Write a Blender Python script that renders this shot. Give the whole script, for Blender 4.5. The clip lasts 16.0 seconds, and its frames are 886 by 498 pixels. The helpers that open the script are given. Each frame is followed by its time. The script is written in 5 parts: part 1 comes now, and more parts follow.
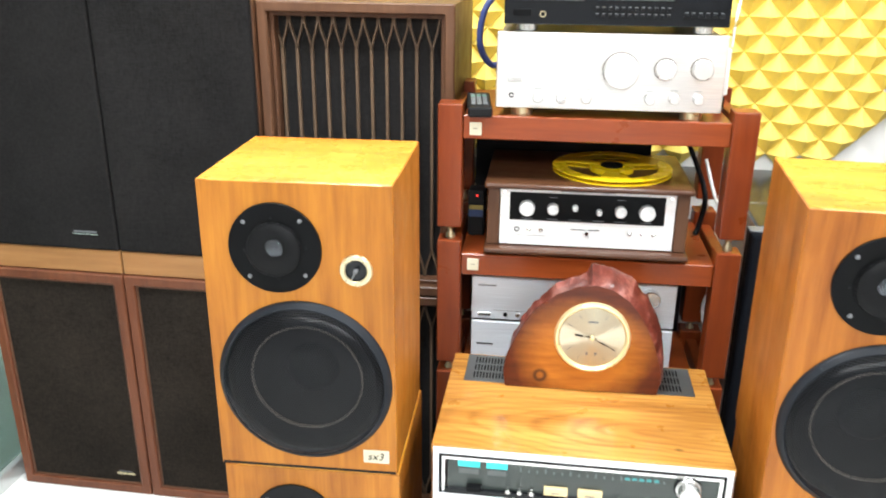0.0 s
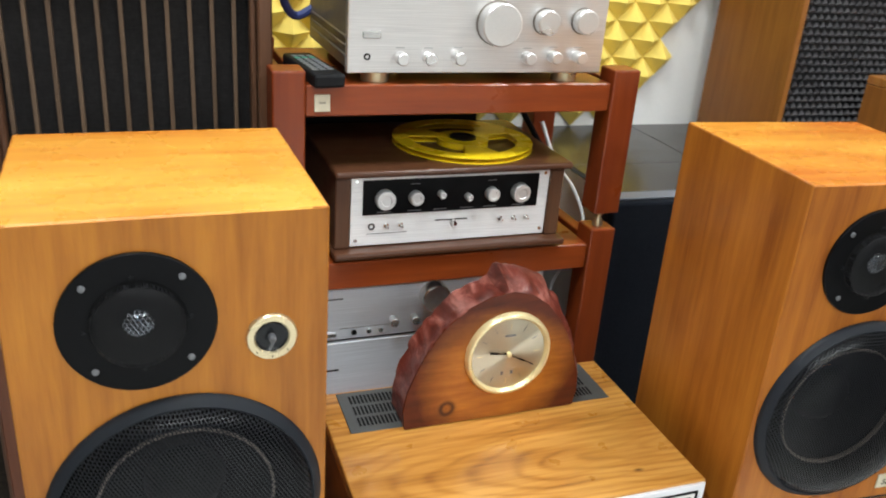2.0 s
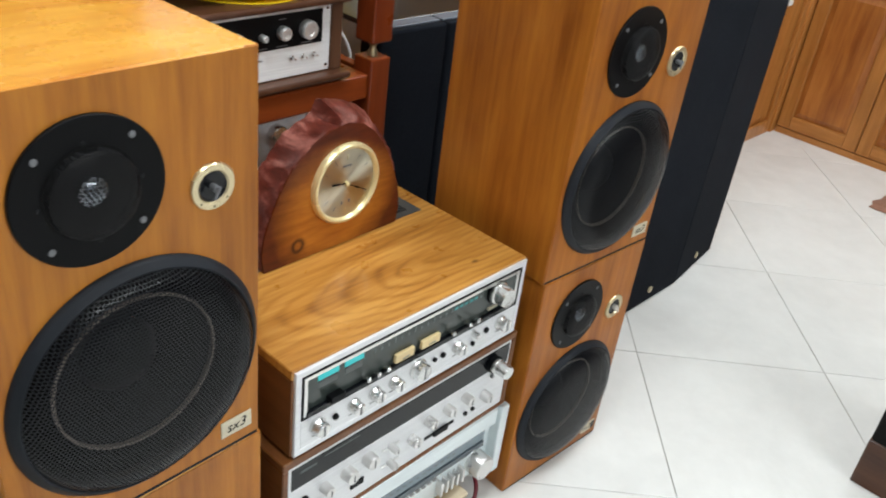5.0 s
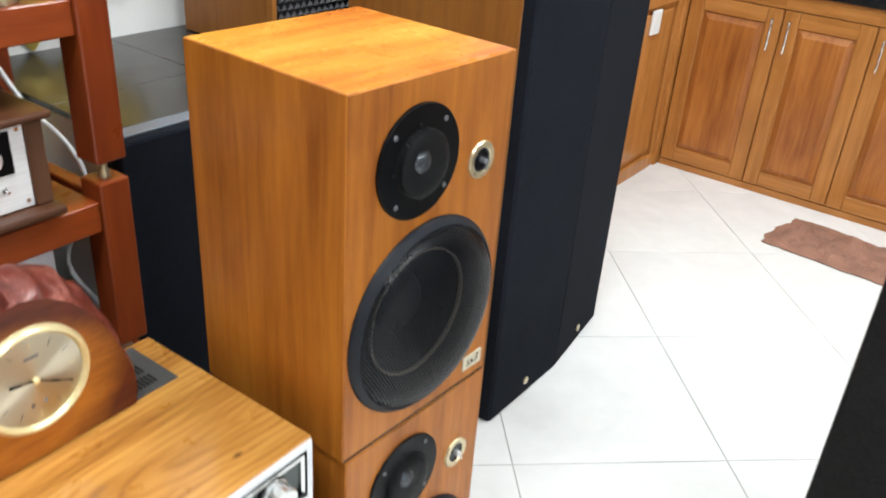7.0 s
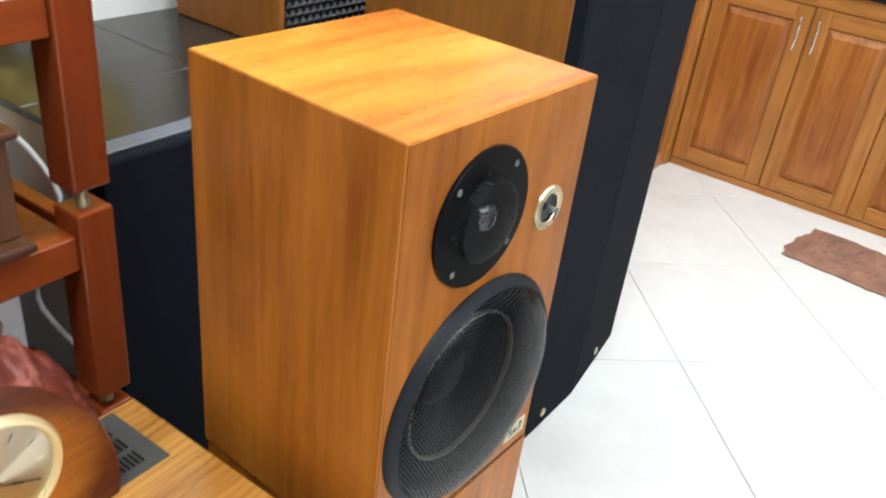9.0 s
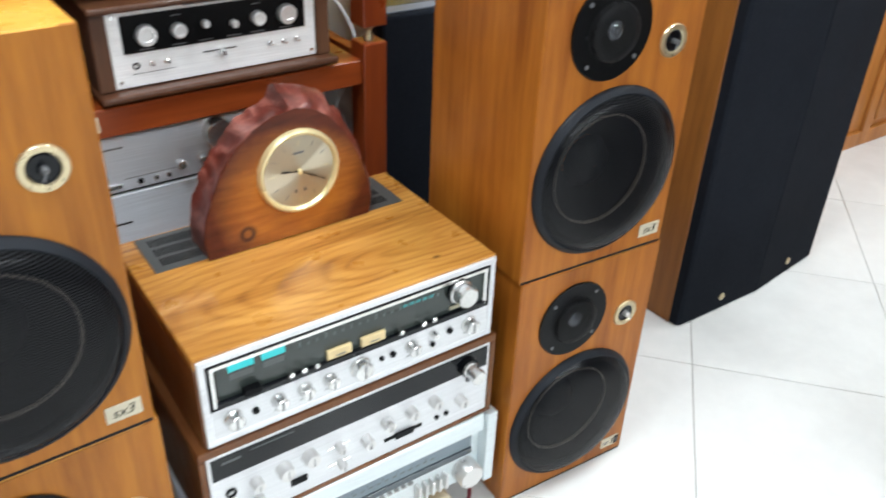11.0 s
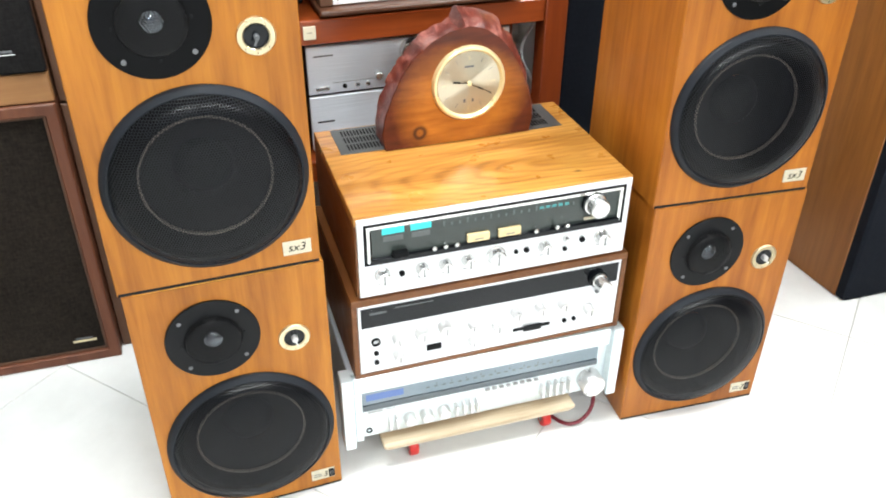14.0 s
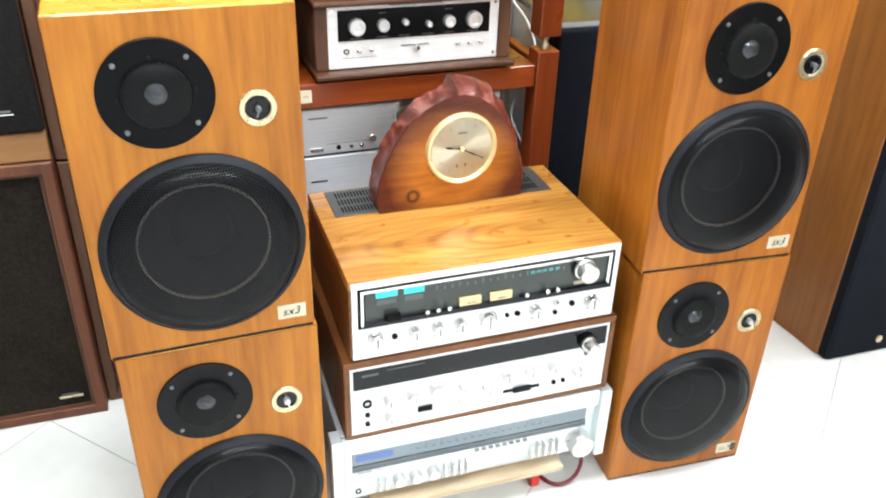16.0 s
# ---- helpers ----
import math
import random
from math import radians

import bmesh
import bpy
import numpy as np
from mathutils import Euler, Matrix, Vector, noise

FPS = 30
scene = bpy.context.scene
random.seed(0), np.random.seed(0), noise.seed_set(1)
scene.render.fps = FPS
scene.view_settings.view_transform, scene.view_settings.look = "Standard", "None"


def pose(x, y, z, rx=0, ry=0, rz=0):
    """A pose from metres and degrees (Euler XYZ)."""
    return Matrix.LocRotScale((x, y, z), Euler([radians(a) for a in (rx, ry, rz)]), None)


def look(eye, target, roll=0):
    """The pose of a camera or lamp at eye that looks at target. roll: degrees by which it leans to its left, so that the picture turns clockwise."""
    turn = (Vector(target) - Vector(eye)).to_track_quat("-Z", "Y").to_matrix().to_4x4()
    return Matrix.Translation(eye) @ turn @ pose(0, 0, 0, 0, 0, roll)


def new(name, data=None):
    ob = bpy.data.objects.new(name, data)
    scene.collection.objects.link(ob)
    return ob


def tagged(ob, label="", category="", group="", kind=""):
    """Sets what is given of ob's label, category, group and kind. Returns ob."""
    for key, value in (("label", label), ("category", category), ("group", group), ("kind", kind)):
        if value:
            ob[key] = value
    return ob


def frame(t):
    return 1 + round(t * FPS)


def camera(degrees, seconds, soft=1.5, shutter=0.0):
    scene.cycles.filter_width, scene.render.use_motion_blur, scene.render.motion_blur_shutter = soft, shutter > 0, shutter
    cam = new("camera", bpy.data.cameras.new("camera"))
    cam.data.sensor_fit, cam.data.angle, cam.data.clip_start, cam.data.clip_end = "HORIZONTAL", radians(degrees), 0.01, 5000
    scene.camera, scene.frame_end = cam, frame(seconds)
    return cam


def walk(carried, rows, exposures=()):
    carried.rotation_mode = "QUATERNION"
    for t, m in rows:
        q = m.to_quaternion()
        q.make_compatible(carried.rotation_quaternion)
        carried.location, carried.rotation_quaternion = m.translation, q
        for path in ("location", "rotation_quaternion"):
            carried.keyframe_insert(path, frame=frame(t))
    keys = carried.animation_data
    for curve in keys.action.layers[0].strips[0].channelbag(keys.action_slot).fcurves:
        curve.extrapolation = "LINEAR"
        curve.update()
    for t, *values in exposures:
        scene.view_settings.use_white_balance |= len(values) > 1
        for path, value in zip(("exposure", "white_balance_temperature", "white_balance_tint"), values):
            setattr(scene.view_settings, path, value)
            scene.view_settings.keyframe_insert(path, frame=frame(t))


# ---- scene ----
cam = camera(55.88, 16.0, soft=1.9, shutter=0.45)
PATH = [
    (0, (-0.0527, 0.0018, 1.3967), (-0.3348, 1.8528, 0.6936), 0.44),
    (0.5, (-0.1096, 0.1176, 1.3886), (-0.3941, 1.9653, 0.6778), 0.48),
    (1, (-0.1878, 0.2564, 1.3684), (-0.3667, 2.1064, 0.6298), 2.37),
    (1.5, (-0.3159, 0.3437, 1.3432), (-0.0877, 2.1767, 0.5764), 5.55),
    (2, (-0.4674, 0.4118, 1.3418), (0.1522, 2.1423, 0.5535), 4.40),
    (2.5, (-0.6151, 0.5037, 1.3326), (0.2268, 2.1382, 0.5455), 4.70),
    (3, (-0.7382, 0.5066, 1.3408), (0.4274, 1.9298, 0.5563), 5.44),
    (3.5, (-0.8196, 0.5024, 1.3308), (0.4376, 1.7770, 0.4391), 6.55),
    (3.6, (-0.8238, 0.5040, 1.3249), (0.4287, 1.7599, 0.4008), 6.93),
    (3.7, (-0.8250, 0.5089, 1.3082), (0.4245, 1.7381, 0.3450), 7.70),
    (5.8, (-0.6723, 0.4882, 1.3115), (0.7061, 1.5448, 0.3198), 6.93),
    (6, (-0.5818, 0.4814, 1.3258), (0.8211, 1.5334, 0.3639), 6.49),
    (6.5, (-0.4379, 0.4855, 1.3341), (0.9755, 1.5444, 0.3955), 5.21),
    (7, (-0.3464, 0.6003, 1.3245), (1.0912, 1.6197, 0.3789), 4.30),
    (7.5, (-0.2625, 0.7864, 1.3310), (1.2562, 1.6754, 0.3805), 4.78),
    (8, (-0.2150, 0.8302, 1.3302), (1.3233, 1.6759, 0.3719), 4.93),
    (8.2, (-0.1967, 0.8413, 1.3360), (1.3351, 1.6945, 0.3740), 5.30),
    (10.3, (-0.3454, 0.5013, 1.2627), (0.8207, 1.6944, 0.1596), 5.14),
    (10.5, (-0.3731, 0.4195, 1.2789), (0.7361, 1.6870, 0.2003), 3.34),
    (11, (-0.4721, 0.3330, 1.2949), (0.5050, 1.7217, 0.2382), 2.40),
    (11.5, (-0.5268, 0.2628, 1.2881), (0.3454, 1.7045, 0.2109), 2.68),
    (12, (-0.4825, 0.1493, 1.2867), (0.1978, 1.6952, 0.2155), 1.01),
    (12.5, (-0.4509, 0.0724, 1.2836), (0.0878, 1.6873, 0.2340), 0.09),
    (13, (-0.4335, 0.0527, 1.2855), (0.0864, 1.6724, 0.2336), -0.13),
    (13.5, (-0.4462, 0.0602, 1.2793), (0.0579, 1.6714, 0.2069), 0.27),
    (14, (-0.4550, 0.0677, 1.2775), (0.0422, 1.6653, 0.1818), 0.50),
    (14.5, (-0.4645, 0.0683, 1.2775), (0.0551, 1.6521, 0.1723), 1.03),
    (15, (-0.4753, 0.0648, 1.2952), (0.0671, 1.6525, 0.2066), 1.55),
    (15.5, (-0.4709, 0.0664, 1.3056), (0.0916, 1.6672, 0.2469), 1.45),
    (16, (-0.4740, 0.0753, 1.3190), (0.0805, 1.7111, 0.3108), 1.83),
]
EXPOSURES = [(0, 0.05, 6500, 10), (1.0, 0.06, 6500, 10), (1.5, -0.22, 6500, 10), (2.0, -0.82, 6500, 10), (2.5, -1.08, 6500, 10), (3.5, -1.22, 6500, 10), (5.8, -0.85, 6450, 10), (6.5, -0.6, 6380, 10), (7.0, -0.6, 6350, 10), (8.2, -0.62, 6350, 10), (10.5, -0.58, 6230, 10), (11.0, -0.76, 6260, 10), (11.5, -0.7, 6350, 10), (12.0, -0.5, 6450, 10), (12.5, -0.16, 6500, 10), (16, -0.13, 6500, 10)]
walk(cam, [(t, look(eye, target, roll)) for t, eye, target, roll in PATH], EXPOSURES)

# ---- light ----
world = bpy.data.worlds.new("world")
scene.world = world
world.use_nodes = True
sky = world.node_tree.nodes.new("ShaderNodeTexSky")
sky.sky_type, sky.sun_disc, sky.sun_elevation, sky.sun_rotation = "NISHITA", False, radians(50), radians(200)
world.node_tree.links.new(sky.outputs[0], world.node_tree.nodes["Background"].inputs[0])
world.node_tree.nodes["Background"].inputs[1].default_value = 0.08


def area_lamp(name, m, sx, sy, watts, colour):
    data = bpy.data.lights.new(name, "AREA")
    data.shape, data.size, data.size_y, data.energy, data.color = "RECTANGLE", sx, sy, watts, colour
    ob = new(name, data)
    ob.matrix_world = m
    return ob


CEIL = 2.9
PANEL_W = 54.5
# place and relative strength of each panel
PANELS = [(-0.62, 1.0, 1.28), (1.05, 1.05, 1.05), (2.65, 1.05, 0.68), (-0.70, -2.0, 1.40), (0.42, -2.0, 1.35), (1.54, -2.0, 1.30)]
for px, py, k in PANELS:
    area_lamp("ceiling_panel_lamp", pose(px, py, CEIL - 0.045), 0.58, 0.58, PANEL_W * k, (0.93, 0.985, 1.0))
# added soft frontal fill in an assumed opening behind the camera
area_lamp("shop_front_daylight", look((-0.2, -3.55, 1.30), (-0.2, 0, 1.3)), 3.0, 2.4, 16.0, (0.93, 0.97, 1.0))

# ---- materials ----


class Nodes:
    """A small wrapper that keeps node code short."""

    def __init__(self, name):
        self.mat = bpy.data.materials.new(name)
        self.mat.use_nodes = True
        self.tree = self.mat.node_tree
        self.bsdf = self.tree.nodes["Principled BSDF"]

    def add(self, kind, **inputs):
        n = self.tree.nodes.new("ShaderNode" + kind)
        for k, v in inputs.items():
            self.put(n.inputs[k.replace("_", " ")], v)
        return n

    def put(self, socket, v):
        if isinstance(v, bpy.types.NodeSocket):
            self.tree.links.new(v, socket)
        else:
            socket.default_value = v

    def math(self, op, a, b=0.0, c=0.0):
        n = self.tree.nodes.new("ShaderNodeMath")
        n.operation = op
        for s, v in zip(n.inputs, (a, b, c)):
            self.put(s, v)
        return n.outputs[0]

    def vec(self, op, a, b=(0, 0, 0)):
        n = self.tree.nodes.new("ShaderNodeVectorMath")
        n.operation = op
        self.put(n.inputs[0], a)
        self.put(n.inputs[1], b)
        return n.outputs["Value" if op in ("LENGTH", "DISTANCE", "DOT_PRODUCT") else "Vector"]

    def place(self, scale=(1, 1, 1), shift=True):
        """Object coordinates in metres, moved at random from object to object, then scaled."""
        p = self.add("TexCoord").outputs["Object"]
        if shift:
            r = self.math("MULTIPLY", self.add("ObjectInfo").outputs["Random"], 7.0)
            p = self.vec("ADD", p, r)
        return self.vec("MULTIPLY", p, scale)

    def noise(self, vector, scale, detail=4.0, rough=0.55, distortion=0.0):
        return self.add("TexNoise", Vector=vector, Scale=scale, Detail=detail, Roughness=rough, Distortion=distortion).outputs["Fac"]

    def ramp(self, fac, stops):
        n = self.add("ValToRGB", Fac=fac)
        el = n.color_ramp.elements
        while len(el) < len(stops):
            el.new(0.5)
        for e, (pos, col) in zip(el, stops):
            e.position, e.color = pos, (*col, 1)
        return n.outputs["Color"]

    def mix(self, fac, a, b, blend="MIX"):
        n = self.tree.nodes.new("ShaderNodeMix")
        n.data_type, n.blend_type = "RGBA", blend
        self.put(n.inputs[0], fac)
        for s, v in ((n.inputs[6], a), (n.inputs[7], b)):
            self.put(s, (*v, 1) if isinstance(v, tuple) and len(v) == 3 else v)
        return n.outputs[2]

    def span(self, value, a, b, c, d):
        n = self.add("MapRange", Value=value)
        for k, v in zip(("From Min", "From Max", "To Min", "To Max"), (a, b, c, d)):
            n.inputs[k].default_value = v
        return n.outputs[0]

    def bump(self, height, strength, distance=0.001):
        self.put(self.bsdf.inputs["Normal"], self.add("Bump", Height=height, Strength=strength, Distance=distance).outputs[0])

    def done(self, colour=None, rough=0.5, metal=0.0, **more):
        if colour is not None:
            self.put(self.bsdf.inputs["Base Color"], (*colour, 1) if isinstance(colour, tuple) else colour)
        self.put(self.bsdf.inputs["Roughness"], rough)
        self.put(self.bsdf.inputs["Metallic"], metal)
        for k, v in more.items():
            self.put(self.bsdf.inputs[k.replace("_", " ")], v)
        return self.mat


def wood(name, dark, mid, light, axis="z", rough=0.35, coat=0.0, figure=0.0, blotch=0.35, spec=0.35, relief=True, bands=0.0, clear=0.12):
    """Veneer with its grain along one axis: broad figure, bands, streaks, pores and blotches."""
    n = Nodes(name)
    s = {"x": (0.07, 1, 1), "y": (1, 0.07, 1), "z": (1, 1, 0.07)}[axis]
    p = n.place(s)
    streak = n.noise(p, 55, 6, 0.62, 0.3)
    fine = n.noise(p, 420, 3, 0.6)
    broad = n.noise(n.place(tuple(0.35 if v < 1 else 1 for v in s)), 7, 3, 0.5, 0.6)
    fac = n.math("ADD", n.math("MULTIPLY", streak, 0.55), n.math("ADD", n.math("MULTIPLY", fine, 0.10), 0.05))
    fac = n.math("ADD", fac, n.math("MULTIPLY", n.math("SUBTRACT", broad, 0.5), blotch))
    if bands:
        band = n.noise(n.place(tuple(0.025 if v < 1 else 1 for v in s)), 26, 3, 0.55, 0.4)
        fac = n.math("ADD", fac, n.math("MULTIPLY", n.math("SUBTRACT", band, 0.5), bands))
    if figure:
        q = n.place(tuple(v * (3.2 if v < 1 else 1) for v in s))
        warp = n.noise(q, 4.2, 1, 0.4)
        rings = n.math("SINE", n.math("MULTIPLY", n.math("ADD", warp, n.math("MULTIPLY", streak, 0.10)), 70.0))
        fac = n.math("ADD", fac, n.math("MULTIPLY", rings, figure))
    col = n.ramp(fac, [(0.18, dark), (0.42, mid), (0.66, light)])
    r = n.span(n.noise(n.place(), 18, 4), 0.3, 0.7, rough * 0.85, min(1.0, rough * 1.2))
    if relief:
        n.bump(fine, 0.06, 0.0004)
    return n.done(col, r, Coat_Weight=coat, Coat_Roughness=clear, Specular_IOR_Level=spec)


def cathedral(name):
    """Lacquered walnut cut through the heart: long nested arches, thin dark lines, a small knot."""
    n = Nodes(name)
    p = n.place(shift=False)
    wave = n.noise(n.vec("MULTIPLY", p, (0.5, 1, 1)), 9, 3, 0.5)
    q = n.vec("MULTIPLY", n.vec("SUBTRACT", p, (0.27, 0.095, 0)), (0.19, 1, 0))
    r = n.math("ADD", n.vec("LENGTH", q), n.math("MULTIPLY", n.math("SUBTRACT", wave, 0.5), 0.045))
    line = n.math("POWER", n.math("ADD", n.math("MULTIPLY", n.math("SINE", n.math("MULTIPLY", r, 520.0)), 0.5), 0.5), 2.5)
    streak = n.noise(n.vec("MULTIPLY", p, (0.05, 1, 1)), 120, 4, 0.6, 0.1)
    tone = n.noise(n.vec("MULTIPLY", p, (0.15, 1, 1)), 22, 3, 0.5, 0.2)
    fac = n.math("ADD", n.math("MULTIPLY", tone, 0.55), n.math("MULTIPLY", streak, 0.42))
    fac = n.math("SUBTRACT", fac, n.math("MULTIPLY", line, n.span(wave, 0.35, 0.7, 0.13, 0.03)))
    col = n.ramp(fac, [(0.20, (0.19, 0.066, 0.011)), (0.40, (0.40, 0.170, 0.030)), (0.60, (0.57, 0.285, 0.064))])
    k = n.vec("LENGTH", n.vec("MULTIPLY", n.vec("SUBTRACT", p, (0.165, 0.045, 0)), (0.5, 1.0, 0)))
    col = n.mix(n.span(n.math("ADD", k, n.math("MULTIPLY", streak, 0.004)), 0.003, 0.0075, 0.85, 0.0), col, (0.06, 0.018, 0.006))
    return n.done(col, n.span(n.noise(p, 18, 4), 0.3, 0.7, 0.26, 0.36), Coat_Weight=0.65, Coat_Roughness=0.12, Specular_IOR_Level=0.35)


def painted(name, colour, rough=0.5, metal=0.0, vary=0.12, scale=30.0, bump=0.1, coat=0.0, spec=0.5):
    """A plain surface with slight mottling, smudges in the gloss and fine relief."""
    n = Nodes(name)
    big, small = n.noise(n.place(), scale * 0.3, 3), n.noise(n.place(), scale * 8, 3)
    f = n.math("ADD", n.math("MULTIPLY", big, 0.6), n.math("MULTIPLY", small, 0.4))
    lo, hi = (tuple(min(1.0, c * k) for c in colour) for k in (1 - vary, 1 + vary))
    col = n.ramp(f, [(0.3, lo), (0.7, hi)])
    n.bump(small, bump, 0.0006)
    return n.done(col, n.span(big, 0.3, 0.7, rough * 0.85, min(1.0, rough * 1.15)), metal, Coat_Weight=coat, Coat_Roughness=0.1, Specular_IOR_Level=spec)


def brushed(name, colour, rough=0.3, axis="x", metal=1.0, spread=0.12):
    """Brushed metal, its scratches along one axis."""
    n = Nodes(name)
    s = {"x": (0.01, 1, 1), "z": (1, 1, 0.01)}[axis]
    streak = n.noise(n.place(s), 900, 3, 0.6)
    smudge = n.noise(n.place(), 9, 4)
    col = n.ramp(streak, [(0.3, tuple(c * (1 - spread) for c in colour)), (0.7, tuple(min(1.0, c * (1 + spread)) for c in colour))])
    n.bump(streak, 0.06, 0.0003)
    return n.done(col, n.span(smudge, 0.3, 0.7, rough * 0.8, rough * 1.25), metal)


def cloth(name, dark, light, scale=700.0, rough=0.95):
    """Woven speaker cloth: threads both ways, flecks and worn patches."""
    n = Nodes(name)
    p = n.place()
    warp, weft = n.noise(n.place((1, 1, 0.08)), scale, 2), n.noise(n.place((0.08, 1, 1)), scale, 2)
    weave = n.math("MULTIPLY", n.math("ADD", warp, weft), 0.5)
    fleck = n.noise(p, 130, 3, 0.7)
    patch = n.noise(p, 6, 4, 0.6)
    f = n.math("ADD", n.math("MULTIPLY", weave, 0.5), n.math("ADD", n.math("MULTIPLY", fleck, 0.3), n.math("MULTIPLY", patch, 0.25)))
    n.bump(weave, 0.5, 0.001)
    return n.done(n.ramp(f, [(0.38, dark), (0.68, light)]), rough, Specular_IOR_Level=0.12)


def perforated(name, pitch, radius, colour, rough=0.45, metal=0.0, spec=0.2):
    """Sheet metal with staggered round holes that one can see through."""
    n = Nodes(name)
    p = n.place(shift=False)
    cell = (pitch, 1.0, pitch * 1.732)
    q = n.vec("DIVIDE", p, cell)
    dist = []
    for off in (0.0, 0.5):
        f = n.vec("SUBTRACT", n.vec("FRACTION", n.vec("ADD", q, (off, 0, off))), (0.5, 0.5, 0.5))
        dist.append(n.vec("LENGTH", n.vec("MULTIPLY", f, (pitch, 0, pitch * 1.732))))
    d = n.math("MINIMUM", *dist)
    hole = n.math("LESS_THAN", d, radius)
    n.done(colour, rough, metal, Specular_IOR_Level=spec)
    clear = n.add("BsdfTransparent")
    mixed = n.add("MixShader", Fac=hole)
    n.put(mixed.inputs[1], n.bsdf.outputs[0])
    n.put(mixed.inputs[2], clear.outputs[0])
    n.put(n.tree.nodes["Material Output"].inputs["Surface"], mixed.outputs[0])
    return n.mat


def glass(name, tint, rough=0.02):
    n = Nodes(name)
    return n.done(tint, rough, Transmission_Weight=1.0, IOR=1.45)


def glow(name, colour, strength):
    n = Nodes(name)
    return n.done(colour, 0.4, Emission_Color=(*colour, 1), Emission_Strength=strength)


def clock_wood(name):
    """Sunburst lacquer: honey in the middle, stained red-brown towards the edge, with one knot."""
    n = Nodes(name)
    p = n.place(shift=False)
    grain = n.noise(n.vec("MULTIPLY", p, (0.15, 1, 1)), 60, 5, 0.6, 0.5)
    blotch = n.noise(p, 14, 4, 0.6)
    r = n.vec("LENGTH", n.vec("MULTIPLY", n.vec("SUBTRACT", p, (0.0, 0, 0.075)), (1.0, 0, 1.15)))
    edge = n.span(n.math("ADD", r, n.math("MULTIPLY", n.math("SUBTRACT", blotch, 0.5), 0.05)), 0.074, 0.138, 0.0, 1.0)
    col = n.mix(edge, n.ramp(grain, [(0.3, (0.33, 0.098, 0.010)), (0.7, (0.52, 0.185, 0.022))]), n.ramp(grain, [(0.3, (0.055, 0.009, 0.003)), (0.7, (0.11, 0.020, 0.006))]))
    k = n.vec("LENGTH", n.vec("MULTIPLY", n.vec("SUBTRACT", p, (-0.082, 0, 0.026)), (1, 0, 1)))
    rings = n.math("MULTIPLY", n.math("ADD", n.math("SINE", n.math("MULTIPLY", n.math("ADD", k, n.math("MULTIPLY", blotch, 0.02)), 400.0)), 1.4), 0.4)
    knot = n.math("MULTIPLY", n.span(k, 0.010, 0.021, 1.0, 0.0), rings)
    col = n.mix(knot, col, (0.05, 0.014, 0.006))
    return n.done(col, 0.34, Coat_Weight=0.12, Coat_Roughness=0.12, Specular_IOR_Level=0.25)


def bark_wood(name):
    n = Nodes(name)
    p = n.place(shift=False)
    a = n.noise(n.vec("MULTIPLY", p, (1, 0.4, 1)), 45, 6, 0.65, 0.6)
    b = n.noise(p, 12, 3)
    n.bump(a, 0.6, 0.004)
    # palest stop paints pinkish gloss highlights into the bark's colour
    return n.done(n.ramp(n.math("ADD", n.math("MULTIPLY", a, 0.7), n.math("MULTIPLY", b, 0.3)), [(0.3, (0.035, 0.007, 0.004)), (0.5, (0.13, 0.026, 0.017)), (0.70, (0.44, 0.175, 0.140))]), 0.30, Coat_Weight=0.15, Coat_Roughness=0.2, Specular_IOR_Level=0.45)


def tile_mat(name, lo, hi, rough, scale=3.0):
    n = Nodes(name)
    p = n.place()
    cloud, vein = n.noise(p, scale, 5, 0.6, 0.8), n.noise(p, scale * 6, 4, 0.6)
    f = n.math("ADD", n.math("MULTIPLY", cloud, 0.65), n.math("MULTIPLY", vein, 0.35))
    n.bump(vein, 0.03, 0.0005)
    return n.done(n.ramp(f, [(0.32, lo), (0.68, hi)]), n.span(cloud, 0.3, 0.7, rough * 0.8, rough * 1.2))


def dial_mat(name):
    """Gilt dial, brushed in rays from its middle."""
    n = Nodes(name)
    p = n.place(shift=False)
    x = n.add("SeparateXYZ", Vector=n.vec("SUBTRACT", p, (0, 0, 0.114)))
    a = n.math("ARCTAN2", x.outputs[2], x.outputs[0])
    spin = n.add("Tangent")
    spin.direction_type, spin.axis = "RADIAL", "Y"
    ray = n.noise(n.add("CombineXYZ", X=n.math("MULTIPLY", a, 40.0)).outputs[0], 3, 3)
    return n.done(n.ramp(ray, [(0.3, (0.40, 0.36, 0.26)), (0.7, (0.74, 0.69, 0.55))]), 0.42, 1.0, Anisotropic=0.95, Tangent=spin.outputs[0])


# Top-panel woods are paler than the uprights: overhead light put into the colour.
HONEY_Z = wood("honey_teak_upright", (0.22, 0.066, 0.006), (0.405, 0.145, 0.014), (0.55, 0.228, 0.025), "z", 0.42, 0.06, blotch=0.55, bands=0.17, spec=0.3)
HONEY_TOPLIT = wood("honey_teak_flat", (0.50, 0.165, 0.018), (0.65, 0.310, 0.042), (0.76, 0.415, 0.075), "x", 0.27, 0.0, blotch=0.9, spec=0.5, relief=False)
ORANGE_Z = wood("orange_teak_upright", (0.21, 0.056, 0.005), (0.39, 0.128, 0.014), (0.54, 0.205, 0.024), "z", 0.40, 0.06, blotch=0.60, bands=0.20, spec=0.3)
ORANGE_TOPLIT = wood("orange_teak_flat", (0.47, 0.120, 0.014), (0.60, 0.250, 0.033), (0.72, 0.360, 0.060), "x", 0.26, 0.0, blotch=1.0, spec=0.5, relief=False)
TEAK_Z = wood("tower_teak", (0.16, 0.056, 0.010), (0.26, 0.098, 0.019), (0.35, 0.145, 0.031), "z", 0.4)
